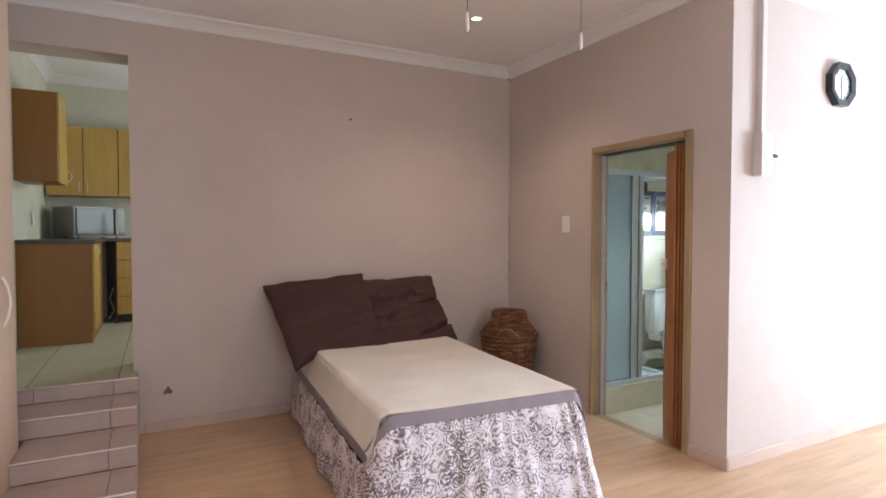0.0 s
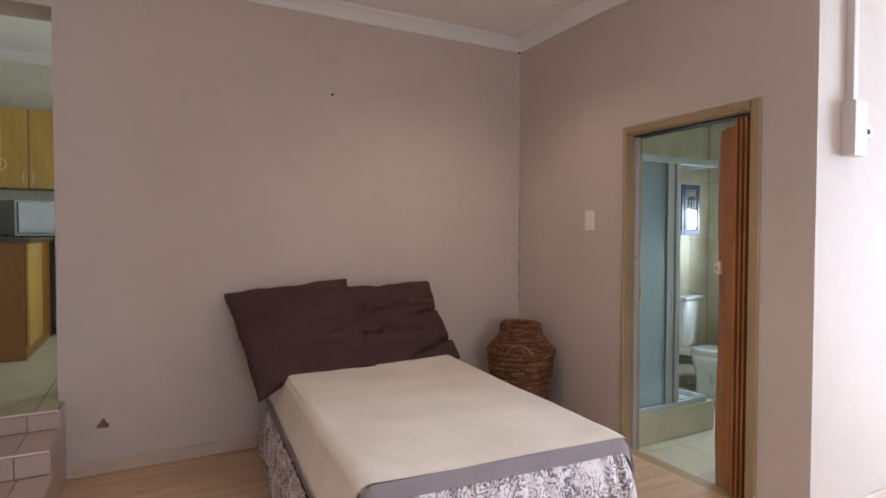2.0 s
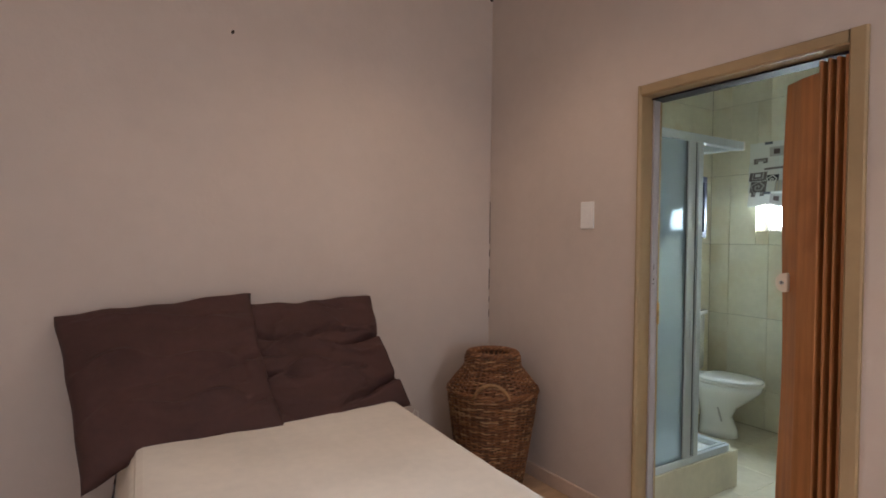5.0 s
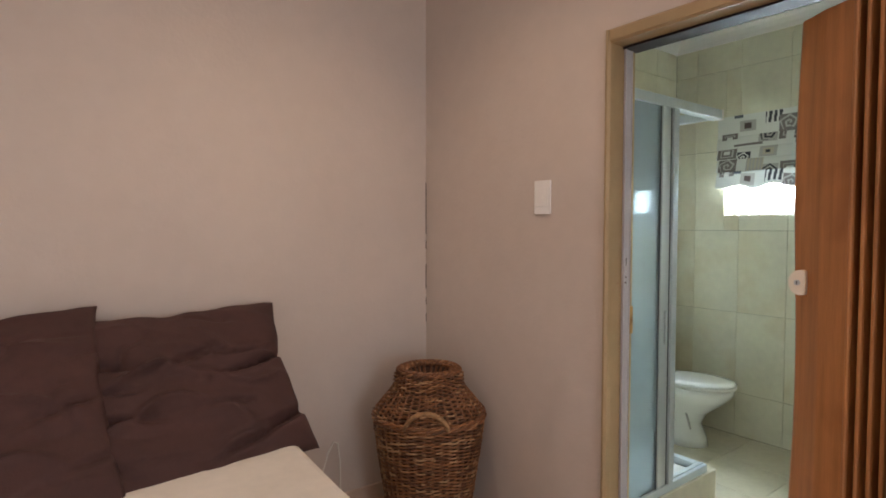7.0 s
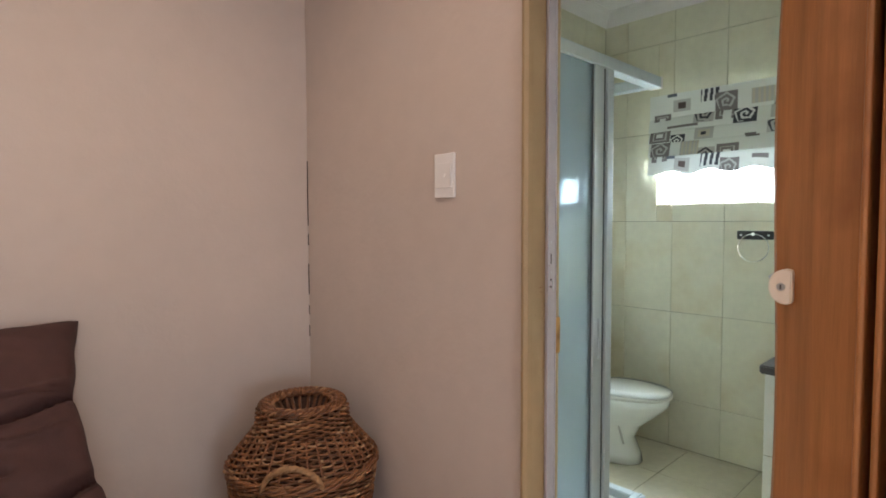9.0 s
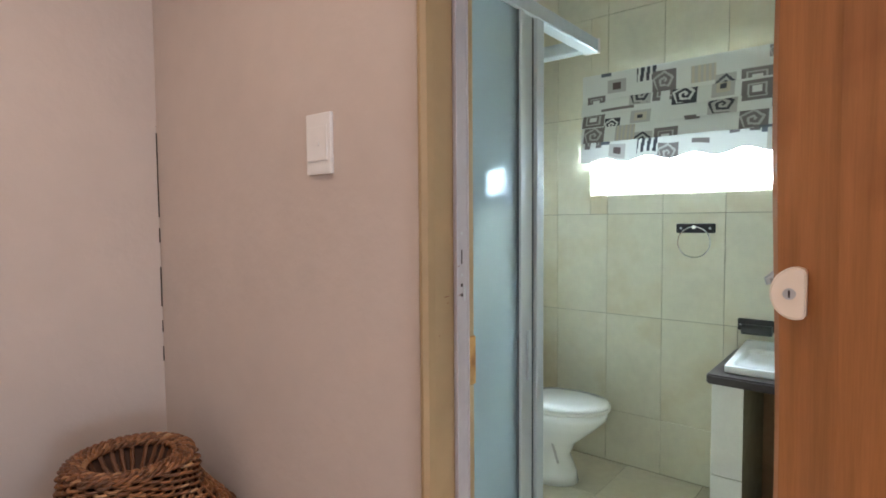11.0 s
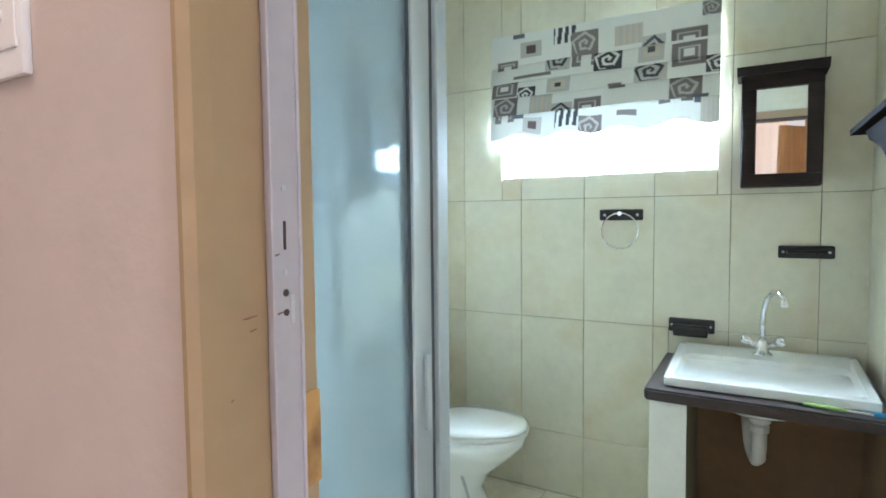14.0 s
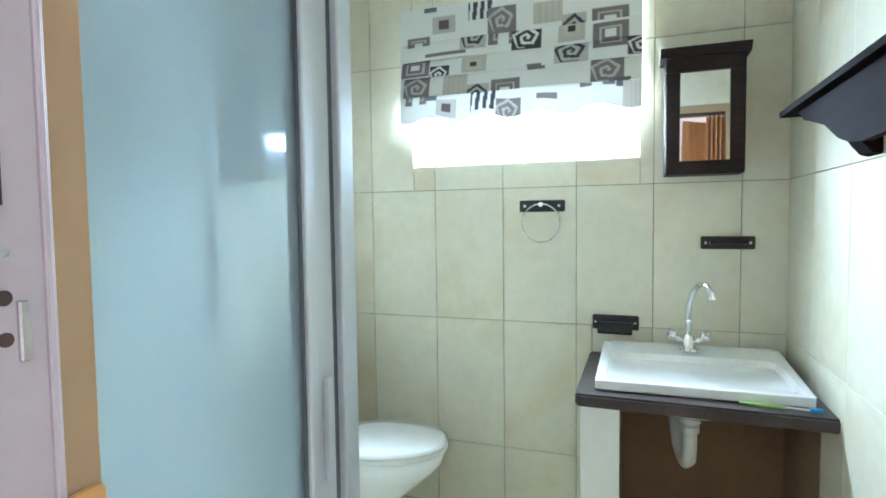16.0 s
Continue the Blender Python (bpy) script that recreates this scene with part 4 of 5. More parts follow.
        part("inner_strand", bm, WICKER, b)
    for k in range(34):
        a = 2 * math.pi * k / 34
        bm = bmesh.new()
        tube(bm, [((radius(z) + 0.007) * math.cos(a), (radius(z) + 0.007) * math.sin(a), z) for z in (0.555, 0.575, 0.60, 0.625, 0.65)], 0.0036, 5)
        part("rib", bm, WICKER, b)
    return b


basket()
bm = bmesh.new()
tube(bm, [(4.17, 6.19, 0.02), (4.21, 6.17, 0.18), (4.245, 6.15, 0.32), (4.27, 6.14, 0.375), (4.29, 6.14, 0.36), (4.305, 6.15, 0.27), (4.31, 6.16, 0.15), (4.34, 6.17, 0.012)], 0.0035, 8)
tagged(part("loose_cable", bm, CABLE), "white cable loop standing against the wall", "cable")

# ---- bedroom fittings ----
sw = thing("light_switch", (EX, 5.388, 1.487), "white rectangular light switch on the beige wall", "switch")
under(part("cover", boxm(EX - 0.010, EX, 5.346, 5.432, 1.419, 1.556, 0.004, 2), WHITE_PLASTIC), sw)
under(part("rocker", boxm(EX - 0.0125, EX - 0.009, 5.356, 5.422, 1.449, 1.526, 0.002, 2), WHITE_PLASTIC), sw)
bm = bmesh.new()
tube(bm, [(EX - 0.0122, 5.388, 1.487), (EX - 0.0145, 5.388, 1.487)], 0.007, 12)
under(part("button", bm, WHITE_PLASTIC), sw)

tr = thing("trunking", (5.09, 3.93, 1.76), "beige plastic cable trunking with a junction box", "trunking")
under(part("duct", boxm(5.074, 5.118, 3.895, 3.93, 2.015, 2.872, 0.003, 1), TRUNKING), tr)
under(part("junction_box", boxm(5.042, 5.148, 3.868, 3.93, 1.76, 2.015, 0.006, 2), TRUNKING), tr)
pl = thing("door_chime_plate", (5.25, 3.93, 1.89), "small chrome switch plate on the wall", "switch")
under(part("plate", boxm(5.205, 5.30, 3.921, 3.93, 1.865, 1.925, 0.003, 1), STEEL), pl)
under(part("recess", boxm(5.225, 5.285, 3.918, 3.922, 1.88, 1.908, 0.001, 1), GLASS_DARK), pl)

ck = thing("wall_clock", (5.945, 3.93, 2.411), "octagonal black-rimmed wall clock with a white face", "clock")
CR = 0.152


def octagon(r):
    return [(5.945 + r * math.cos(math.pi / 8 + k * math.pi / 4), 2.411 + r * math.sin(math.pi / 8 + k * math.pi / 4)) for k in range(8)]


bm = bmesh.new()
outer, inner = octagon(CR), octagon(CR * 0.72)
for k in range(8):
    a, b, c, d = outer[k], outer[(k + 1) % 8], inner[(k + 1) % 8], inner[k]
    v = []
    for y0, y1 in ((3.885, 3.892), (3.93, 3.93)):
        v.append([bm.verts.new((a[0], y0, a[1])), bm.verts.new((b[0], y0, b[1])), bm.verts.new((c[0], y1, c[1])), bm.verts.new((d[0], y1, d[1]))])
    f, g = v
    bm.faces.new(f)
    bm.faces.new((f[0], g[0], g[1], f[1]))
    bm.faces.new((f[3], f[2], g[2], g[3]))
bmesh.ops.remove_doubles(bm, verts=bm.verts[:], dist=0.0005)
bmesh.ops.recalc_face_normals(bm, faces=bm.faces[:])
under(part("rim", bm, CLOCK_RIM), ck)
bm = bmesh.new()
prism(bm, octagon(CR * 0.74), "y", 3.908, 3.928)
under(part("dial", bm, CLOCK_FACE), ck)
for ang, l, w in ((8, 0.062, 0.006), (176, 0.085, 0.004)):
    bm = bmesh.new()
    box(bm, -w / 2, w / 2, -0.001, 0.001, -0.012, l)
    h = part("hand_pointer", bm, CLOCK_RIM)
    h.matrix_world = pose(5.945, 3.906, 2.411, 0, ang, 0)
    under(h, ck)
for k in range(12):
    bm = bmesh.new()
    box(bm, -0.003, 0.003, -0.0008, 0.0008, 0.082, 0.096)
    h = part("hour_mark", bm, CLOCK_RIM)
    h.matrix_world = pose(5.945, 3.9072, 2.411, 0, 30 * k, 0)
    under(h, ck)

# the two at y 2.6 are added, unseen, for more warm light
for x, y in ((3.911, 5.269), (3.911, 2.6), (2.2, 2.6)):
    dl = thing("downlight", (x, y, CZ), "small round recessed downlight, switched on", "downlight", "ceiling downlights")
    bm = bmesh.new()
    lathe(bm, [(0.048, 0.0), (0.047, -0.006), (0.036, -0.007), (0.034, -0.001)], 24)
    part("ring", bm, WHITE_PLASTIC, dl, "", True)
    bm = bmesh.new()
    lathe(bm, [(0.0, -0.0015), (0.034, -0.0015), (0.034, -0.0005), (0.0, -0.0005)], 20)
    part("bulb", bm, LAMP_GLOW, dl)
    downlight_lamp(x, y, CZ - 0.02, 29)

for x, y, z in ((3.115, 4.02, 2.375), (3.762, 4.0, 2.385)):
    pull = thing("pull_cord", (x, y, z), "thin pull cord with a pale wooden toggle", "pull cord", "pull cords")
    bm = bmesh.new()
    lathe(bm, [(0.0, -0.045), (0.006, -0.043), (0.0095, -0.02), (0.0085, 0.015), (0.006, 0.038), (0.0, 0.045)], 14)
    part("toggle", bm, CREAM_PLASTIC, pull, "", True)
    bm = bmesh.new()
    tube(bm, [(0, 0, 0.04), (0, 0, CZ - z)], 0.0016, 6)
    part("cord", bm, CLOCK_RIM, pull)

# marks on the walls
bm = bmesh.new()
tube(bm, [(3.28, 6.222, 2.345), (3.28, 6.205, 2.347)], 0.007, 8)
tagged(part("wall_plug", bm, CRACK), "dark screw plug in the wall", "wall plug")
bm = bmesh.new()
tube(bm, [(4.838, 6.222, 2.872), (4.838, 6.21, 2.872)], 0.012, 8)
tagged(part("wall_plug", bm, CRACK), "dark hole in the corner of the wall", "wall plug")
bm = bmesh.new()
prism(bm, [(1.882, 0.262), (1.905, 0.268), (1.937, 0.262), (1.944, 0.285), (1.927, 0.297), (1.921, 0.318), (1.909, 0.318), (1.90, 0.30), (1.885, 0.285)], "y", 6.2175, 6.2215)
tagged(part("plaster_chip", bm, SCUFF), "brown chip in the wall plaster", "plaster chip")
rng = random.Random(4)
z = 0.86
while z < 1.62:
    h = rng.uniform(0.02, 0.14) if z < 1.3 else 0.27
    bm = bmesh.new()
    w = rng.uniform(0.0006, 0.0016)
    box(bm, EX - 0.003 - w, EX - 0.001, NY - 0.004, NY - 0.0015, z, min(z + h, 1.62))
    tagged(part("plaster_crack", bm, CRACK), "fine dark crack down the wall corner", "crack", "cracks in the corner")
    z += h + rng.uniform(0.01, 0.10)

# ---- shower ----
sh = thing("shower_enclosure", (5.45, 5.6, BZ), "corner shower with frosted blue glass and aluminium frame", "shower")
SX, SY, ST = 5.91, 5.185, 0.145
TX1 = 5.835     # outer face of the side track
bm = bmesh.new()
box(bm, 5.003, SX, SY, 6.10, BZ, ST, 0.004, 1)
under(part("plinth", bm, FLOOR_TILE, None, "beige tiled shower plinth"), sh)
bm = bmesh.new()
box(bm, 5.02, TX1, SY + 0.008, SY + 0.055, ST, ST + 0.042, 0.004, 1)
box(bm, 5.02, TX1 - 0.01, SY + 0.022, SY + 0.028, ST + 0.041, ST + 0.050)
under(part("bottom_track", bm, ALU), sh)
bm = bmesh.new()
box(bm, TX1 - 0.045, TX1, SY + 0.055, 6.10, ST, ST + 0.042, 0.004, 1)
under(part("bottom_track", bm, ALU), sh)
bm = bmesh.new()
box(bm, 5.06, TX1 - 0.05, SY + 0.06, 6.09, ST, ST + 0.012, 0.004, 1)
under(part("tray", bm, PORCELAIN, None, "white shower tray"), sh)
bm = bmesh.new()
box(bm, 5.02, SX, SY + 0.005, SY + 0.055, 1.895, 1.942, 0.004, 1)
under(part("top_rail", bm, ALU), sh)
bm = bmesh.new()
box(bm, SX - 0.05, SX, SY + 0.055, 6.10, 1.897, 1.940, 0.004, 1)
under(part("top_rail", bm, ALU), sh)
under(part("corner_block", boxm(SX - 0.004, SX + 0.006, SY, SY + 0.06, 1.893, 1.944, 0.003, 1), WHITE_PLASTIC), sh)
for x0, x1, y0, y1 in ((5.02, 5.045, SY + 0.010, SY + 0.045), (5.388, 5.410, SY + 0.004, SY + 0.030), (5.410, 5.464, SY + 0.012, SY + 0.036), (5.476, 5.517, SY + 0.002, SY + 0.030)):
    bm = boxm(x0, x1, y0, y1, ST + 0.042, 1.895, 0.005, 3)
    under(part("stile", bm, ALU), sh)
for x0, x1, y0, y1 in ((5.383, 5.388, SY + 0.010, SY + 0.030), (5.464, 5.476, SY + 0.014, SY + 0.034), (5.045, 5.052, SY + 0.010, SY + 0.040)):
    under(part("seal", boxm(x0, x1, y0, y1, ST + 0.042, 1.895), SEAL_GREY), sh)
under(part("fixed_pane", boxm(5.055, 5.395, SY + 0.014, SY + 0.019, ST + 0.042, 1.895), FROSTED, None, "frosted blue glass pane"), sh)
under(part("sliding_pane", boxm(5.075, 5.438, SY + 0.040, SY + 0.045, ST + 0.043, 1.893), FROSTED, None, "frosted blue glass sliding pane"), sh)
under(part("sliding_rail", boxm(5.075, 5.438, SY + 0.036, SY + 0.050, 1.72, 1.745, 0.002, 1), ALU), sh)
under(part("stile", boxm(TX1 - 0.036, TX1 - 0.011, 5.72, 5.755, ST + 0.042, 1.895, 0.004, 1), ALU), sh)
under(part("fixed_pane", boxm(TX1 - 0.026, TX1 - 0.021, 5.755, 6.09, ST + 0.042, 1.895), FROSTED, None, "frosted blue glass pane"), sh)
under(part("handle", boxm(5.430, 5.444, SY + 0.002, SY + 0.0115, 0.84, 0.99, 0.004, 2), ALU), sh)

# ---- toilet ----
wc = thing("toilet", (6.735, 5.9, BZ), "white close-coupled toilet with a closed lid", "toilet")
TX = 6.735


def egg(cx, cy, hw, front, back, n=36):
    """Plan outline of a bowl: a long round front towards -y and a short, squarer back."""
    out = []
    for k in range(n):
        a = 2 * math.pi * k / n
        s, c = math.sin(a), math.cos(a)
        x = hw * (abs(c) ** 0.85) * (1 if c >= 0 else -1)
        y = (-front if s < 0 else back) * abs(s) ** (1.0 if s < 0 else 0.7)
        out.append((cx + x, cy + y))
    return out


def loft(bm, sections, cap=True):
    rings = [[bm.verts.new((x, y, z)) for x, y in o] for o, z in sections]
    n = len(rings[0])
    for a, b in zip(rings, rings[1:]):
        for k in range(n):
            bm.faces.new((a[k], a[(k + 1) % n], b[(k + 1) % n], b[k]))
    if cap:
        bm.faces.new(rings[0][::-1])
        bm.faces.new(rings[-1])


bm = bmesh.new()
loft(bm, [(egg(TX, 5.76, 0.105, 0.135, 0.14), BZ), (egg(TX, 5.76, 0.100, 0.125, 0.13), BZ + 0.05), (egg(TX, 5.77, 0.082, 0.10, 0.12), BZ + 0.14),
          (egg(TX, 5.765, 0.10, 0.13, 0.13), BZ + 0.21), (egg(TX, 5.75, 0.15, 0.215, 0.16), BZ + 0.29), (egg(TX, 5.74, 0.18, 0.26, 0.175), BZ + 0.345), (egg(TX, 5.74, 0.182, 0.265, 0.18), BZ + 0.385)])
bowl = under(part("bowl", bm, PORCELAIN, None, "", True), wc)
bm = bmesh.new()
loft(bm, [(egg(TX, 5.735, 0.176, 0.262, 0.16), BZ + 0.386), (egg(TX, 5.735, 0.186, 0.272, 0.165), BZ + 0.392), (egg(TX, 5.735, 0.186, 0.272, 0.165), BZ + 0.402), (egg(TX, 5.735, 0.180, 0.266, 0.16), BZ + 0.407)])
under(part("seat", bm, PVC, None, "", True), wc)
bm = bmesh.new()
loft(bm, [(egg(TX, 5.735, 0.182, 0.268, 0.162), BZ + 0.409), (egg(TX, 5.735, 0.184, 0.271, 0.163), BZ + 0.416), (egg(TX, 5.735, 0.172, 0.255, 0.155), BZ + 0.427), (egg(TX, 5.735, 0.12, 0.19, 0.12), BZ + 0.431)])
under(part("lid", bm, PORCELAIN, None, "", True), wc)
for dx in (-0.07, 0.07):
    bm = bmesh.new()
    tube(bm, [(TX + dx - 0.02, 5.892, BZ + 0.415), (TX + dx + 0.02, 5.892, BZ + 0.415)], 0.011, 10)
    under(part("hinge", bm, PVC), wc)
bm = bmesh.new()
loft(bm, [([(TX - a, 5.925), (TX + a, 5.925), (TX + a + 0.01, 5.96), (TX + a + 0.01, 6.050), (TX - a - 0.01, 6.050), (TX - a - 0.01, 5.96)], z) for a, z in ((0.15, BZ + 0.42), (0.162, BZ + 0.46), (0.172, BZ + 0.84))])
bmesh.ops.bevel(bm, geom=bm.edges[:], offset=0.012, segments=2, affect="EDGES")
under(part("cistern", bm, PORCELAIN, None, "white porcelain cistern", True), wc)
bm = bmesh.new()
box(bm, TX - 0.195, TX + 0.185, 5.91, 6.055, BZ + 0.841, BZ + 0.872, 0.010, 3)
under(part("cistern_lid", bm, PORCELAIN), wc)
bm = bmesh.new()
box(bm, TX - 0.10, TX + 0.10, 5.90, 6.05, BZ + 0.34, BZ + 0.42, 0.015, 2)
under(part("bowl_shelf", bm, PORCELAIN), wc)
bm = bmesh.new()
tube(bm, [(TX, 5.87, BZ + 0.20), (TX - 0.03, 5.97, BZ + 0.20), (TX - 0.09, 6.02, BZ + 0.19), (TX - 0.24, 6.03, BZ + 0.18)], 0.052, 16)
under(part("waste_pipe", bm, PVC, None, "white plastic waste pipe", True), wc)
bm = bmesh.new()
tube(bm, [(TX - 0.24, 6.03, BZ + 0.18), (TX - 0.27, 6.03, BZ + 0.18)], 0.064, 16)
under(part("pipe_collar", bm, PVC), wc)
bm = bmesh.new()
tube(bm, [(TX - 0.102, 5.745, BZ + 0.24), (TX - 0.094, 5.73, BZ + 0.18), (TX - 0.098, 5.71, BZ + 0.12)], 0.007, 8)
under(part("casting_groove", bm, STEEL), wc)

wc.matrix_world = pose(6.628, 5.895, BZ, 0, 0, 14.5) @ Matrix.Diagonal((1, 1, 1.03, 1))

# ---- mirrored cabinet over the toilet ----
mr = thing("bathroom_cabinet", (6.35, 5.97, 1.39), "navy wall cabinet with two mirrored doors above the toilet", "cabinet")
MX0, MX1, MZ0, MZ1, MY = 6.125, 6.572, 1.388, 1.838, 5.845
under(part("body", boxm(MX0, MX1, MY + 0.012, 6.096, MZ0, MZ1, 0.003, 1), NAVY), mr)
for x0, x1 in ((MX0, 6.364), (6.368, MX1)):
    door = under(part("mirror_door", boxm(x0, x1, MY, MY + 0.011, MZ0, MZ1), NAVY), mr)
    for u0, u1, v0, v1 in ((x0, x1, MZ0, MZ0 + 0.045), (x0, x1, MZ1 - 0.045, MZ1), (x0, x0 + 0.034, MZ0 + 0.045, MZ1 - 0.045), (x1 - 0.034, x1, MZ0 + 0.045, MZ1 - 0.045)):
        under(part("door_rail", boxm(u0, u1, MY - 0.014, MY - 0.001, v0, v1, 0.003, 1), NAVY), door)
    under(part("mirror_glass", boxm(x0 + 0.034, x1 - 0.034, MY - 0.006, MY - 0.002, MZ0 + 0.045, MZ1 - 0.045), MIRROR), door)
bot = thing("bottle", (6.335, 5.93, MZ1), "blue plastic bottle standing on the cabinet", "bottle")
bm = bmesh.new()
lathe(bm, [(0.0, 0.0), (0.026, 0.0), (0.028, 0.008), (0.028, 0.075), (0.020, 0.092), (0.0, 0.094)], 20)
part("flask", bm, NAVY, bot, "", True)
bm = bmesh.new()
lathe(bm, [(0.0, 0.093), (0.019, 0.093), (0.018, 0.118), (0.010, 0.128), (0.0, 0.130)], 20)
part("cap", bm, BRUSH_BLUE, bot, "", True)

# ---- blind ----
PAPER, PALE, TAUPE, BROWN, INK, SLATE, BEIGE = (0.72, 0.73, 0.68), (0.47, 0.455, 0.42), (0.20, 0.175, 0.165), (0.12, 0.085, 0.078), (0.055, 0.055, 0.065), (0.13, 0.14, 0.16), (0.54, 0.49, 0.38)
# the print, band by band from the top: motif, then left, right, top and bottom as shares of the band
PRINT = [
    [("square", 0.11, 0.17, 0.0, 0.14), ("frame", 0.15, 0.25, 0.28, 0.80), ("stripes", 0.31, 0.415, 0.02, 0.52), ("penta", 0.395, 0.515, 0.26, 1.0),
     ("bars", 0.585, 0.70, 0.30, 0.88), ("dark_spiral", 0.70, 0.795, 0.72, 1.5), ("hook", 0.815, 0.95, 0.66, 1.4), ("penta", 0.93, 1.0, 0.02, 0.42), ("hook", 0.03, 0.135, 0.82, 1.3)],
    [("hook", 0.03, 0.135, -0.7, 0.30), ("dark_spiral", 0.275, 0.39, -0.35, 0.70), ("hook", 0.40, 0.525, -0.5, 0.62), ("ink_spiral", 0.50, 0.62, -0.1, 0.98),
     ("dot", 0.685, 0.79, -0.2, 0.85), ("hole", 0.82, 0.95, 0.25, 1.3), ("band", 0.12, 0.30, 0.72, 0.86)],
    [("hole", 0.005, 0.135, -0.05, 0.95), ("ink_spiral", 0.14, 0.225, 0.45, 1.4), ("dot", 0.28, 0.39, 0.10, 0.95), ("dark_spiral", 0.67, 0.80, -0.15, 1.0),
     ("hole", 0.82, 0.95, -0.75, 0.45), ("ink_spiral", 0.95, 1.05, 0.0, 0.9), ("band", 0.56, 0.62, 0.85, 1.1)],
    [("penta", 0.015, 0.135, 0.0, 1.1), ("bars", 0.20, 0.305, 0.05, 1.0), ("dark_spiral", 0.305, 0.40, 0.58, 1.6), ("hook", 0.41, 0.53, 0.50, 1.5),
     ("band", 0.56, 0.63, 0.0, 0.20), ("penta", 0.81, 0.935, -0.05, 1.05), ("square", 0.90, 0.96, 0.86, 1.2)],
    [("hook", 0.02, 0.12, -0.5, 0.35), ("square", 0.115, 0.165, -0.1, 0.26), ("frame", 0.165, 0.255, 0.20, 0.85), ("stripes", 0.32, 0.43, -0.1, 0.80),
     ("penta", 0.43, 0.535, 0.36, 1.2), ("band", 0.60, 0.68, 0.30, 0.52), ("hook", 0.77, 0.90, -0.6, 0.22), ("square", 0.905, 0.955, -0.1, 0.30), ("bars", 0.93, 1.0, 0.1, 1.0)],
]


def print_colour(band, u, v):
    """Colour of the cloth at a place on one band of the blind."""
    c = PAPER
    for kind, u0, u1, v0, v1 in PRINT[band]:
        if not (u0 <= u <= u1 and v0 <= v <= v1):
            continue
        a, b = 2 * (u - u0) / (u1 - u0) - 1, 2 * (v - v0) / (v1 - v0) - 1
        d, turn = max(abs(a), abs(b)), math.atan2(b, a) / (2 * math.pi)
        five = max(a * math.cos(k * 1.2566 + 0.3) + b * math.sin(k * 1.2566 + 0.3) for k in range(5))
        coil = (five * 2.1 + turn) % 1.0
        if kind == "square":
            c = SLATE
        elif kind == "frame":
            c = BROWN if d < 0.5 else PALE
        elif kind == "stripes":
            c = INK if math.sin(a * 10.5 + 0.5 * math.sin(b * 2)) > -0.25 else PAPER
        elif kind == "bars":
            c = BEIGE if math.sin(a * 14) > 0.1 else PALE
        elif kind == "band":
            c = TAUPE
        elif kind == "dot":
            c = INK if d < 0.26 else BEIGE if d < 0.62 else PALE
        elif kind == "hole":
            c = PAPER if max(abs(a), abs(b + 0.1)) < 0.32 else (PALE if 0.52 < d < 0.66 else TAUPE)
        elif kind == "hook":
            c = PAPER if abs(a) < 0.34 and b > -0.3 else (PALE if 0.55 < d < 0.68 else TAUPE)
        elif kind == "penta":
            c = PALE if five < 0.86 and coil < 0.42 else TAUPE
        elif kind == "dark_spiral":
            c = INK if five < 0.9 and coil < 0.5 else PALE
        else:
            c = PAPER if five < 0.88 and coil < 0.45 else INK
    return c


def roman_blind():
    bm = bmesh.new()
    ink = bm.verts.layers.float_color.new("print")
    y0, y1, top = 4.770, 5.766, 2.118
    folds = [1.975, 1.893, 1.82, 1.737, 1.641]
    n, m = 240, 26
    rows, z0 = [], top
    for band, z1 in enumerate(folds):
        tuck = 0.0 if band == 0 else 0.010
        strip = []
        for j in range(m + 1):
            v = j / m
            row = []
            for i in range(n + 1):
                u = i / n
                y = y1 + (y0 - y1) * u
                d = 0.002 + 0.002 * band + (0.014 if band == 0 else 0.032 * v ** 0.5)
                d += max(0.0, 0.006 * noise.noise(Vector((y * 4, z0 * 6 + v * 0.4, 1.0))) + 0.010 * noise.noise(Vector((y * 2, 3.3, 1.0))))
                z = z0 + tuck + (z1 - z0 - tuck) * v + 0.009 * noise.noise(Vector((y * 3, (band + 0.6 * v) * 0.9, 5.0))) * (v if band == 0 else 1.0)
                if band == len(folds) - 1:
                    z += v * (0.013 * math.cos(2 * math.pi * u * 4.3 + 2.4) - 0.004)
                vert = bm.verts.new((WX - 0.014 - d, y, z))
                vert[ink] = (*print_colour(band, u, v), 1.0)
                row.append(vert)
            strip.append(row)
        for a, b in zip(strip, strip[1:]):
            for i in range(n):
                bm.faces.new((a[i], b[i], b[i + 1], a[i + 1]))
        if rows:
            for i in range(n):
                bm.faces.new((rows[i], strip[0][i], strip[0][i + 1], rows[i + 1])).smooth = False
            for i in range(n):
                bm.edges.get((rows[i], rows[i + 1])).smooth = False
                bm.edges.get((strip[0][i], strip[0][i + 1])).smooth = False
        rows, z0 = strip[-1], z1
    b = thing("roman_blind", (WX - 0.02, 5.27, 1.66), "half-raised roman blind printed with squares and spirals", "blind")
    under(part("fabric", bm, BLIND, None, "", True), b)
    # unseen sheet added for the stacked folds; dims window light in the upper bands
    under(part("fold_dimmer", boxm(WX - 0.0135, WX - 0.011, y0 + 0.004, y1 - 0.004, folds[3] + 0.004, top - 0.032), BLIND_DIMMER), b)
    under(part("head_rail", boxm(WX - 0.010, WX, y0 + 0.005, y1 - 0.005, top - 0.03, top - 0.004, 0.002, 1), WHITE_PLASTIC), b)


roman_blind()

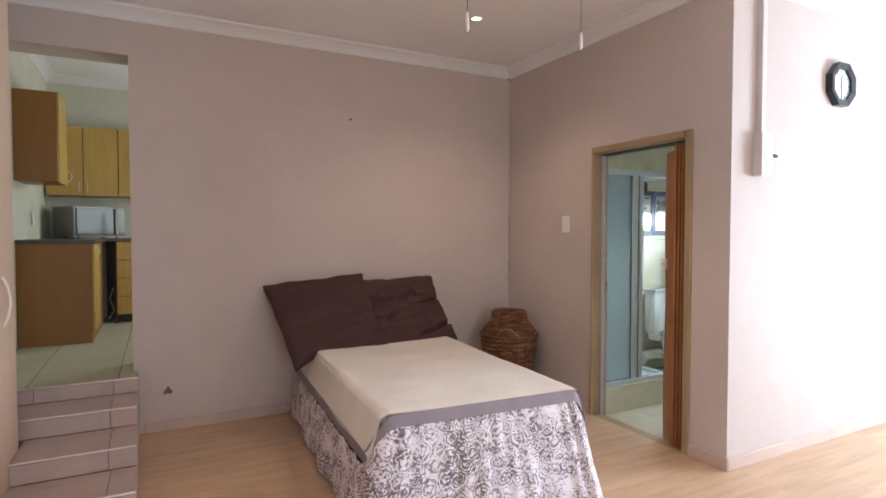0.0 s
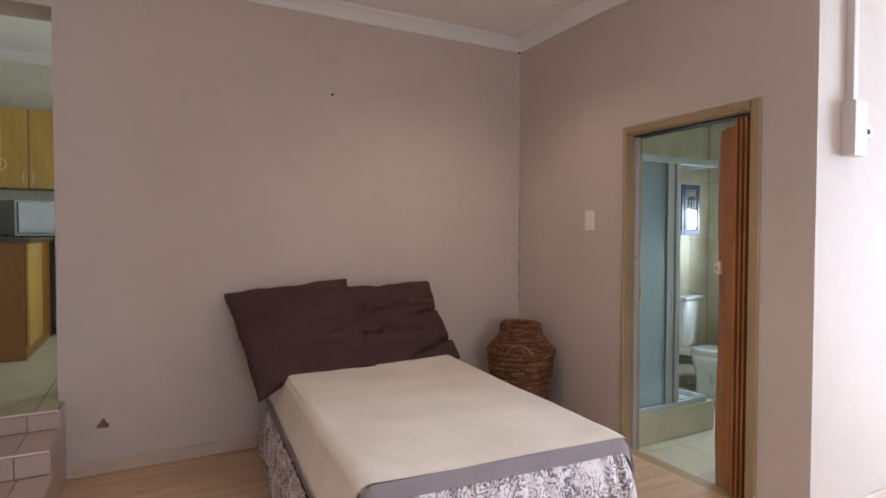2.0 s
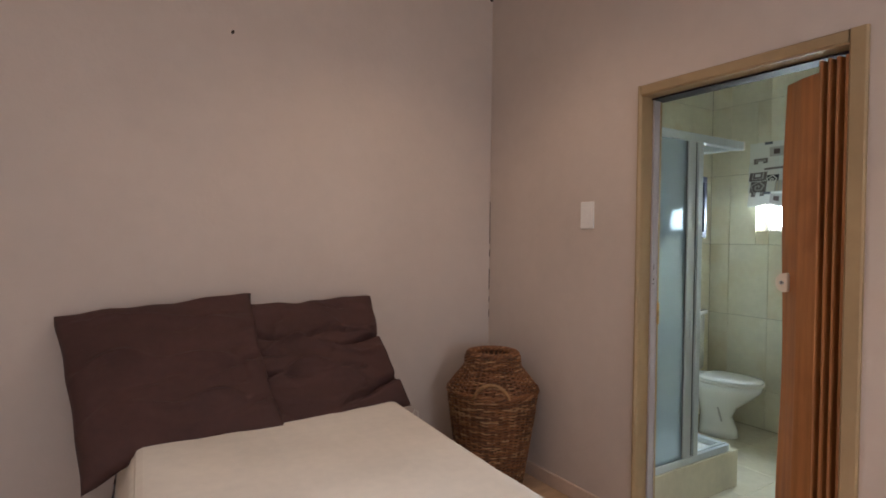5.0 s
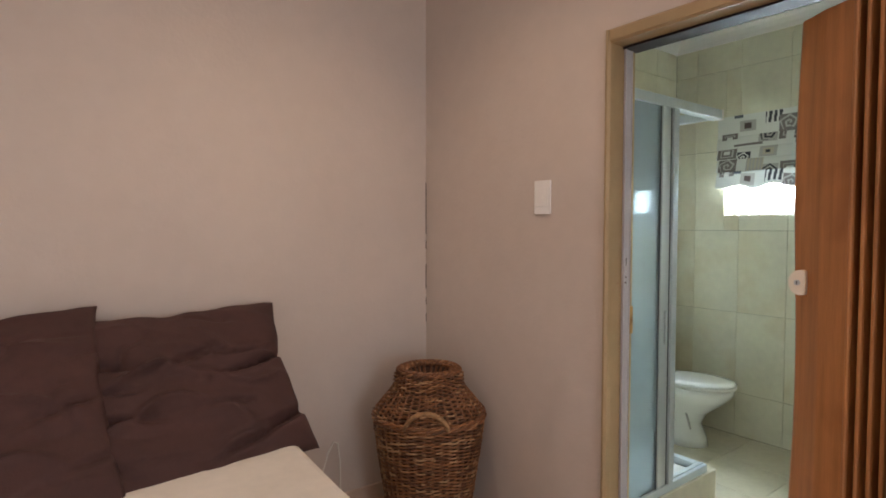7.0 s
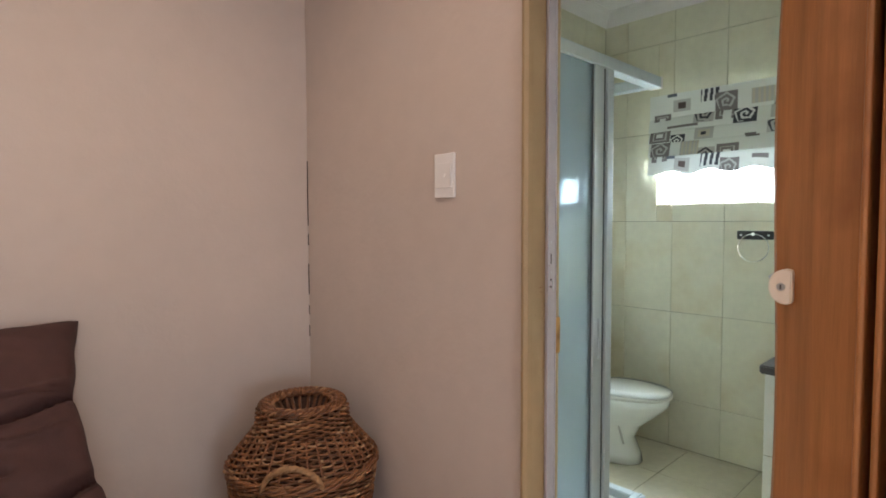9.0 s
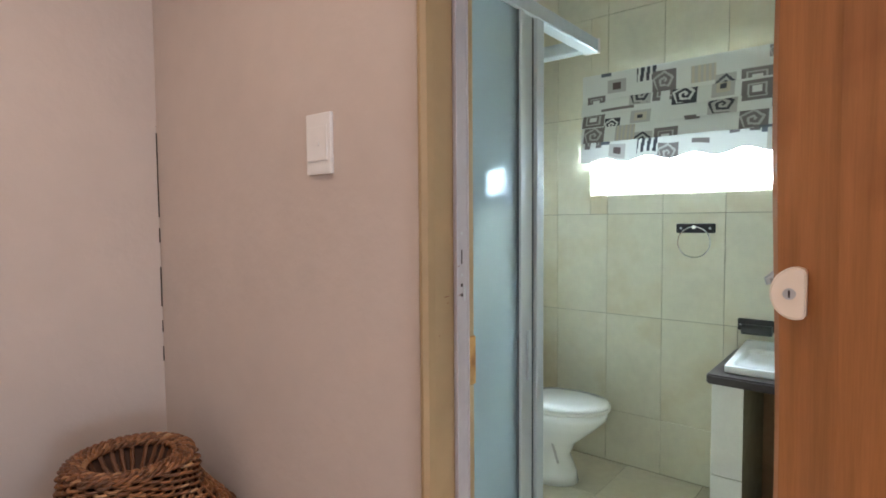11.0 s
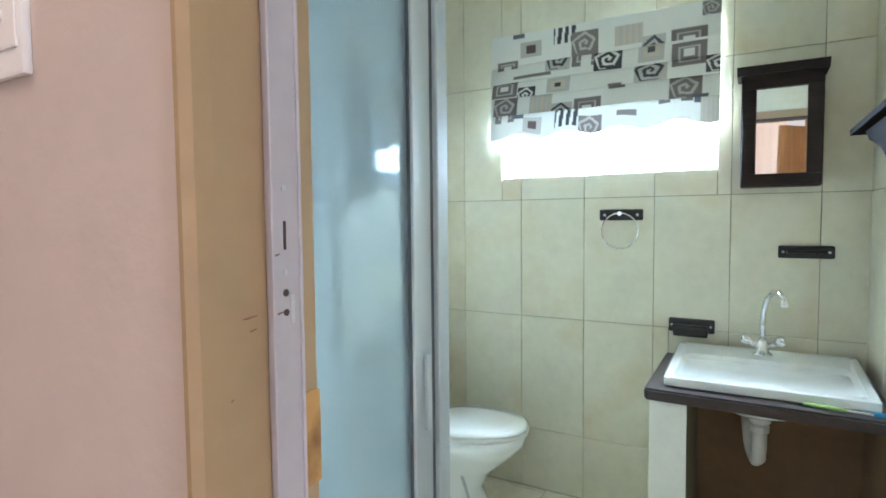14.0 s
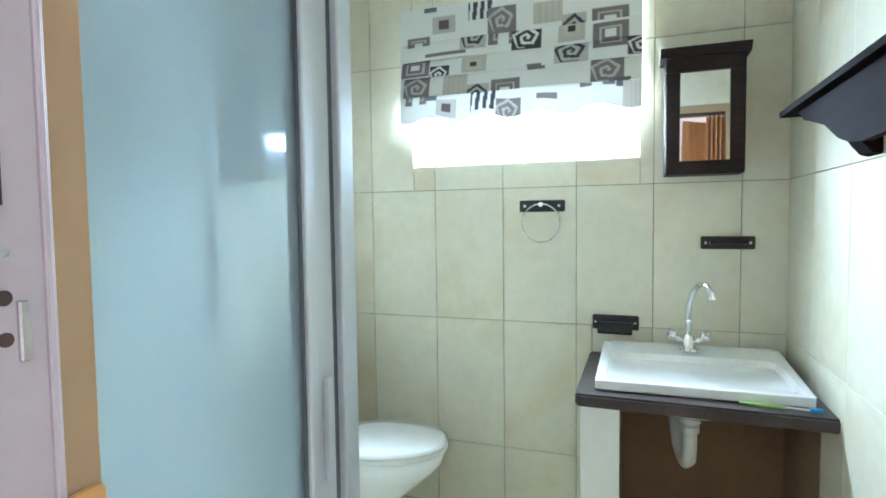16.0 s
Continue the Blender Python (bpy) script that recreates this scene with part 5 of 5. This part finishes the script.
# ---- wall fittings ----
ring = thing("towel_ring", (WX, 5.155, 1.265), "black plate with a chrome towel ring", "towel ring")
under(part("plate", boxm(WX - 0.016, WX, 5.062, 5.248, 1.238, 1.286, 0.004, 1), BLACK_METAL), ring)
bm = bmesh.new()
tube(bm, [(WX - 0.016, 5.155, 1.268), (WX - 0.045, 5.155, 1.268)], 0.010, 10)
under(part("stud", bm, CHROME), ring)
bm = bmesh.new()
tube(bm, [(WX - 0.040, 5.155 + 0.078 * math.sin(a), 1.192 + 0.078 * math.cos(a)) for a in [2 * math.pi * k / 40 for k in range(40)]], 0.0032, 8, True)
under(part("ring", bm, CHROME), ring)
for y in (5.085, 5.225):
    bm = bmesh.new()
    tube(bm, [(WX - 0.0165, y, 1.262), (WX - 0.019, y, 1.262)], 0.006, 10)
    under(part("screw", bm, STEEL), ring)
hold = thing("paper_holder", (WX, 4.862, 0.79), "black wall holder with a rounded lip", "paper holder")
under(part("plate", boxm(WX - 0.016, WX, 4.776, 4.952, 0.765, 0.822, 0.004, 1), BLACK_METAL), hold)
bm = bmesh.new()
prism(bm, [(WX - 0.016, 0.797), (WX - 0.05, 0.800), (WX - 0.062, 0.788), (WX - 0.062, 0.762), (WX - 0.052, 0.752), (WX - 0.016, 0.760)], "y", 4.800, 4.930)
bmesh.ops.bevel(bm, geom=bm.edges[:], offset=0.003, segments=1, affect="EDGES")
under(part("lip", bm, BLACK_METAL), hold)
for y in (4.790, 4.940):
    bm = bmesh.new()
    tube(bm, [(WX - 0.0165, y, 0.794), (WX - 0.019, y, 0.794)], 0.005, 10)
    under(part("screw", bm, STEEL), hold)
rail = thing("towel_bar", (WX, 4.467, 1.11), "short black towel bar on the tiles", "towel bar")
under(part("plate", boxm(WX - 0.014, WX, 4.376, 4.558, 1.088, 1.136, 0.004, 1), BLACK_METAL), rail)
bm = bmesh.new()
tube(bm, [(WX - 0.014, 4.41, 1.112), (WX - 0.055, 4.412, 1.115), (WX - 0.062, 4.43, 1.116), (WX - 0.062, 4.505, 1.116), (WX - 0.055, 4.524, 1.115), (WX - 0.014, 4.526, 1.112)], 0.007, 10)
under(part("bar", bm, BLACK_METAL), rail)
for y in (4.392, 4.542):
    bm = bmesh.new()
    tube(bm, [(WX - 0.0145, y, 1.112), (WX - 0.017, y, 1.112)], 0.005, 10)
    under(part("screw", bm, STEEL), rail)

cab = thing("mirror_cabinet", (7.0, 4.56, 1.36), "dark brown wall cabinet with a mirrored door", "cabinet")
CX0 = 6.925
under(part("body", boxm(CX0, WX, 4.432, 4.692, 1.362, 1.775, 0.003, 1), ESPRESSO), cab)
bm = bmesh.new()
prism(bm, [(WX, 1.776), (CX0 - 0.012, 1.776), (CX0 - 0.026, 1.794), (CX0 - 0.028, 1.806), (WX, 1.806)], "y", 4.418, 4.708)
under(part("top_moulding", bm, ESPRESSO), cab)
for y0, y1, z0, z1 in ((4.434, 4.690, 1.366, 1.408), (4.434, 4.690, 1.722, 1.772), (4.434, 4.482, 1.408, 1.722), (4.642, 4.690, 1.408, 1.722)):
    under(part("door_frame_rail", boxm(CX0 - 0.018, CX0 - 0.001, y0, y1, z0, z1, 0.003, 1), ESPRESSO), cab)
bm = bmesh.new()
prism(bm, [(CX0 - 0.0150, 1.408), (CX0 - 0.0110, 1.408), (CX0 - 0.0015, 1.722), (CX0 - 0.0055, 1.722)], "y", 4.482, 4.642)
under(part("mirror_glass", bm, MIRROR), cab)

sf = thing("wall_shelf", (6.2, 4.33, 1.49), "dark brown wooden wall shelf with a curved bracket", "shelf")
under(part("board", boxm(5.72, 6.628, 4.257, 4.392, 1.495, 1.512, 0.003, 2), SHELF_WOOD), sf)
bm = bmesh.new()
prism(bm, [(6.537, 1.4945), (6.515, 1.484), (6.470, 1.462), (6.42, 1.452), (6.36, 1.438), (6.30, 1.424), (6.25, 1.402), (6.20, 1.380), (6.14, 1.365), (6.06, 1.356), (5.92, 1.36), (5.80, 1.38), (5.74, 1.40), (5.74, 1.4945)], "y", 4.348, 4.366)
under(part("apron", bm, SHELF_WOOD), sf)
for x in (6.235, 5.80):
    bm = bmesh.new()
    prism(bm, [(4.270, 1.494), (4.347, 1.494), (4.345, 1.45), (4.33, 1.41), (4.31, 1.375), (4.29, 1.350), (4.270, 1.345)], "x", x, x + 0.08)
    bmesh.ops.bevel(bm, geom=bm.edges[:], offset=0.003, segments=1, affect="EDGES")
    bracket = under(part("bracket", bm, SHELF_WOOD), sf)
    bm = bmesh.new()
    tube(bm, [(x + 0.081, 4.30, 1.372), (x + 0.0785, 4.30, 1.372)], 0.006, 10)
    under(part("screw", bm, STEEL), bracket)

# ---- washstand ----
ct = thing("counter", (6.8, 4.6, 0.63), "dark laminate washstand counter between wall and pillar", "counter")
bm = bmesh.new()
prism(bm, [(6.485, 4.958), (6.478, 4.950), (6.46, 4.262), (WX, 4.262), (WX, 4.962), (6.493, 4.962)], "z", 0.628, 0.668)
bmesh.ops.bevel(bm, geom=bm.edges[:], offset=0.006, segments=3, affect="EDGES")
under(part("slab", bm, COUNTER), ct)
bm = bmesh.new()
prism(bm, [(6.4750, 4.946), (6.4570, 4.264), (6.4610, 4.264), (6.4790, 4.946)], "z", 0.634, 0.662)
under(part("edge_strip", bm, COUNTER, None, "dark laminate edge strip"), ct)
pil = thing("counter_pillar", (6.8, 4.89, BZ), "white tiled pillar under the washstand counter", "pillar")
under(part("core", boxm(6.545, WX, 4.835, 4.945, BZ, 0.627), GROUT_LIGHT), pil)
for z0, z1 in ((BZ, 0.222), (0.225, 0.627)):
    under(part("tile", boxm(6.537, 6.545, 4.830, 4.950, z0, z1 - 0.001, 0.0015, 1), PVC), pil)
    under(part("tile", boxm(6.546, WX, 4.945, 4.953, z0, z1 - 0.001, 0.0015, 1), TILE), pil)
vt = thing("pipe_valve", (6.9, 4.765, 0.598), "small chrome shut-off valve under the counter", "valve")
bm = bmesh.new()
tube(bm, [(WX - 0.006, 4.765, 0.598), (6.86, 4.765, 0.598), (6.85, 4.765, 0.600)], 0.008, 10)
under(part("pipe", bm, CHROME), vt)
bm = bmesh.new()
tube(bm, [(6.87, 4.765, 0.586), (6.87, 4.765, 0.626)], 0.011, 10)
tube(bm, [(6.85, 4.765, 0.598), (6.83, 4.765, 0.598)], 0.015, 8)
under(part("knob", bm, CHROME), vt)
# untiled cement; its brown also carries the shade under the counter
structure("recess_back", boxm(WX - 0.010, WX + 0.003, 4.265, 4.833, BZ, 0.627), CEMENT_SHADED, "bare cement wall under the counter, shade in its brown")
structure("recess_side", boxm(6.62, WX - 0.012, 4.262, 4.272, BZ, 0.627), CEMENT_SHADED, "bare cement wall under the counter, shade in its brown")

sink = thing("basin", (6.78, 4.6, 0.668), "white rectangular ceramic basin set on the counter", "basin")
SX0, SX1, SY0, SY1 = 6.535, 7.0, 4.303, 4.905


def basin():
    bm = bmesh.new()
    n = 28

    def rrect(x0, x1, y0, y1, r):
        out = []
        for cx, cy, a0 in ((x1 - r, y1 - r, 0), (x0 + r, y1 - r, 90), (x0 + r, y0 + r, 180), (x1 - r, y0 + r, 270)):
            for k in range(7):
                a = radians(a0 + 15 * k)
                out.append((cx + r * math.cos(a), cy + r * math.sin(a)))
        return out
    rings = []

    def ring(o, zf):
        rings.append([bm.verts.new((x, y, zf(x))) for x, y in o])
    def slope(x):
        f = min(1.0, max(0.0, (x - 6.845) / 0.07))
        return 0.010 * (x - SX0) / (SX1 - SX0) + 0.018 * f * f * (3 - 2 * f)
    ring(rrect(SX0 + 0.006, SX1 - 0.002, SY0 + 0.006, SY1 - 0.006, 0.02), lambda x: 0.6685)
    ring(rrect(SX0, SX1, SY0, SY1, 0.012), lambda x: 0.673)
    ring(rrect(SX0, SX1, SY0, SY1, 0.012), lambda x: 0.699 + slope(x))
    ring(rrect(SX0 + 0.004, SX1 - 0.004, SY0 + 0.004, SY1 - 0.004, 0.010), lambda x: 0.702 + slope(x))
    ring(rrect(SX0 + 0.028, SX1 - 0.030, SY0 + 0.028, SY1 - 0.028, 0.014), lambda x: 0.7015 + slope(x))
    ring(rrect(SX0 + 0.030, SX1 - 0.125, SY0 + 0.034, SY1 - 0.034, 0.030), lambda x: 0.7005 + slope(x))
    ring(rrect(SX0 + 0.036, SX1 - 0.133, SY0 + 0.042, SY1 - 0.042, 0.035), lambda x: 0.694)
    ring(rrect(SX0 + 0.060, SX1 - 0.150, SY0 + 0.075, SY1 - 0.075, 0.060), lambda x: 0.686)
    ring(rrect(SX0 + 0.100, SX1 - 0.180, SY0 + 0.130, SY1 - 0.130, 0.060), lambda x: 0.681)
    ring(rrect(SX0 + 0.15, SX1 - 0.20, SY0 + 0.2, SY1 - 0.2, 0.04), lambda x: 0.679)
    for a, b in zip(rings, rings[1:]):
        m = len(a)
        for k in range(m):
            bm.faces.new((a[k], a[(k + 1) % m], b[(k + 1) % m], b[k]))
    bm.faces.new(rings[-1])
    bm.normal_update()
    for e in bm.edges:
        e.smooth = e.calc_face_angle(0.0) < 0.6
    return bm


under(part("bowl", basin(), PORCELAIN, None, "", True), sink)
bm = bmesh.new()
loft(bm, [([(6.72 + 0.14 * math.cos(a) * s, 4.61 + 0.19 * math.sin(a) * s) for a in [2 * math.pi * k / 24 for k in range(24)]], z) for s, z in ((1.0, 0.63), (0.85, 0.585), (0.5, 0.56))])
under(part("bowl_underside", bm, PORCELAIN, None, "", True), sink)
tp = thing("basin_tap", (6.925, 4.605, 0.722), "chrome mixer tap with a gooseneck spout and two handles", "tap")
TZ = 0.722
bm = bmesh.new()
lathe(bm, [(0.0, 0.0), (0.034, 0.0), (0.034, 0.008), (0.024, 0.014), (0.019, 0.03), (0.019, 0.055), (0.014, 0.062), (0.0, 0.064)], 20)
part("base", bm, CHROME, tp, "", True)
bm = bmesh.new()
tube(bm, [(0, 0, 0.05), (0, 0.002, 0.12), (-0.004, 0.0, 0.17), (-0.018, -0.012, 0.22), (-0.045, -0.028, 0.250), (-0.080, -0.045, 0.252), (-0.108, -0.060, 0.232), (-0.116, -0.064, 0.205)], [0.010] * 7 + [0.013], 12)
part("spout", bm, CHROME, tp, "", True)
for s in (-1, 1):
    bm = bmesh.new()
    tube(bm, [(0, s * 0.015, 0.035), (-0.004, s * 0.05, 0.052)], 0.010, 10)
    tube(bm, [(-0.004, s * 0.046, 0.050), (-0.005, s * 0.052, 0.056), (-0.007, s * 0.062, 0.064), (-0.008, s * 0.068, 0.068)], [0.012, 0.019, 0.019, 0.010], 12)
    for k in range(4):
        a = radians(90 * k + 45)
        tube(bm, [(-0.006, s * 0.058, 0.061), (-0.006 + 0.024 * math.cos(a), s * 0.058 + s * 0.008 * math.sin(a), 0.061 + 0.020 * math.sin(a))], [0.006, 0.007], 8)
    part("tap_handle", bm, CHROME, tp, "", True)
trap = thing("drain_trap", (6.75, 4.61, 0.4), "white plastic bottle trap under the basin", "drain trap")
bm = bmesh.new()
tube(bm, [(6.76, 4.61, 0.562), (6.76, 4.61, 0.52)], 0.034, 16)
tube(bm, [(6.76, 4.61, 0.52), (6.76, 4.61, 0.42), (6.765, 4.612, 0.385), (6.79, 4.62, 0.366), (6.83, 4.63, 0.375), (6.85, 4.64, 0.41), (6.86, 4.645, 0.46), (6.90, 4.65, 0.485), (7.045, 4.655, 0.485)], 0.023, 14)
under(part("pipe", bm, PVC, None, "", True), trap)
for z in (0.515, 0.485):
    bm = bmesh.new()
    tube(bm, [(6.76, 4.61, z), (6.76, 4.61, z + 0.022)], 0.030, 14)
    under(part("collar", bm, PVC), trap)
vl = thing("stop_valve", (6.9, 4.80, 0.56), "small chrome angle valve under the counter", "valve")
bm = bmesh.new()
tube(bm, [(7.04, 4.79, 0.56), (6.90, 4.79, 0.56)], 0.009, 10)
tube(bm, [(6.91, 4.79, 0.56), (6.91, 4.79, 0.60)], 0.008, 10)
under(part("body", bm, CHROME), vl)
bm = bmesh.new()
tube(bm, [(6.90, 4.79, 0.56), (6.875, 4.79, 0.56)], 0.016, 8)
under(part("knob", bm, CHROME), vl)
tb = thing("toothbrush", (6.53, 4.42, 0.70), "green and blue toothbrush lying on the basin rim", "toothbrush")
bm = bmesh.new()
tube(bm, [(6.522, 4.500, 0.6745), (6.512, 4.44, 0.6745), (6.506, 4.39, 0.6745)], [0.0045, 0.006, 0.004], 8)
under(part("grip", bm, BRUSH_GREEN, None, "", True), tb)
bm = bmesh.new()
tube(bm, [(6.506, 4.39, 0.6745), (6.500, 4.33, 0.6745)], 0.003, 8)
under(part("neck", bm, WHITE_PLASTIC), tb)
bm = bmesh.new()
box(bm, 6.494, 6.504, 4.298, 4.330, 0.6695, 0.682, 0.002, 1)
under(part("head", bm, BRUSH_BLUE), tb)

# ---- floor and wall pieces ----
CACHE = {}


def slab_piece(name, cx, cy, cz, sx, sy, sz, mat, parent, bevel=0.0012):
    """A small bevelled slab; alike sizes share one mesh."""
    key = (name, round(sx, 3), round(sy, 3), round(sz, 3), mat.name)
    if key not in CACHE:
        bm = boxm(-sx / 2, sx / 2, -sy / 2, sy / 2, -sz / 2, sz / 2, bevel, 1)
        me = bpy.data.meshes.new(name)
        bm.to_mesh(me)
        bm.free()
        me.materials.append(mat)
        CACHE[key] = me
    ob = new(name, CACHE[key])
    ob.location = (cx, cy, cz)
    ob.parent = parent
    return ob


def cut(cells, hole):
    """Rectangles less one rectangular hole."""
    out = []
    for u0, u1, v0, v1 in cells:
        h0, h1, g0, g1 = hole
        if u1 <= h0 or u0 >= h1 or v1 <= g0 or v0 >= g1:
            out.append((u0, u1, v0, v1))
            continue
        if u0 < h0:
            out.append((u0, h0, v0, v1))
        if u1 > h1:
            out.append((h1, u1, v0, v1))
        a, b = max(u0, h0), min(u1, h1)
        if v0 < g0:
            out.append((a, b, v0, g0))
        if v1 > g1:
            out.append((a, b, g1, v1))
    return [c for c in out if c[1] - c[0] > 0.006 and c[3] - c[2] > 0.006]


ROWS_Z = [BZ, 0.222, 0.776, 1.34, 1.893, 2.446, 2.715]
G = 0.0022


def grid_cells(us, vs):
    return [(a, b, c, d) for a, b in zip(us, us[1:]) for c, d in zip(vs, vs[1:])]


cells = cut(grid_cells([4.265, 4.421, 4.725, 5.018, 5.322, 5.628, 5.937, 6.097], ROWS_Z), (Y0, Y1, Z0, Z1))
for a, b, c, d in cut(cells, (4.262, 4.955, BZ, 0.64)):
    slab_piece("tile", WX + 0.004, (a + b) / 2, (c + d) / 2, 0.008, b - a - G, d - c - G, TILE, wall_be)
for a, b, c, d in grid_cells([7.05, 6.74, 6.43, 6.12, 5.81, 5.755][::-1], ROWS_Z):
    slab_piece("tile", (a + b) / 2, 4.266, (c + d) / 2, b - a - G, 0.008, d - c - G, TILE, wall_bs)
for a, b, c, d in grid_cells([7.05, 6.79, 6.49, 6.19, 5.89, 5.59, 5.29, 5.0][::-1], ROWS_Z):
    slab_piece("tile", (a + b) / 2, 6.101, (c + d) / 2, b - a - G, 0.008, d - c - G, TILE, wall_bn)
fx = [4.94, 5.02, 5.42, 5.82, 6.22, 6.62, 7.02, 7.05]
fy = [4.155, 4.30, 4.70, 5.10, 5.50, 5.90, 6.095]
for a, b, c, d in grid_cells(fx, fy):
    slab_piece("tile", (a + b) / 2, (c + d) / 2, BZ - 0.004, b - a - 0.003, d - c - 0.003, 0.008, FLOOR_TILE, floor_b)
for a, b, c, d in grid_cells([0.83, 1.12, 1.62, 2.12, 2.62, 3.12, 3.3], [6.02, 6.50, 7.0, 7.5, 8.0, 8.5, 9.0, 9.16]):
    if d < 6.6 and b > 1.7:
        if a > 1.68:
            continue
        b = 1.722
    slab_piece("tile", (a + b) / 2, (c + d) / 2, KZ - 0.004, b - a - 0.005, d - c - 0.005, 0.008, KITCHEN_TILE, floor_k)
prng = random.Random(11)
y = -1.6
while y < NY - 0.01:
    w = min(0.192, NY - y)
    if y < 3.93 < y + w:
        w = 3.93 - y
    far = EX if y + w > 3.94 else 8.3
    x = 0.3 - prng.uniform(0, 1.1)
    while x < far:
        a, b = max(x, 0.3), min(x + 1.28, far)
        if b - a > 0.02:
            slab_piece("plank", (a + b) / 2, y + w / 2, -0.004, b - a - 0.0008, w - 0.0008, 0.008, LAMINATE, floor, 0.0004)
        x += 1.28
    y += w
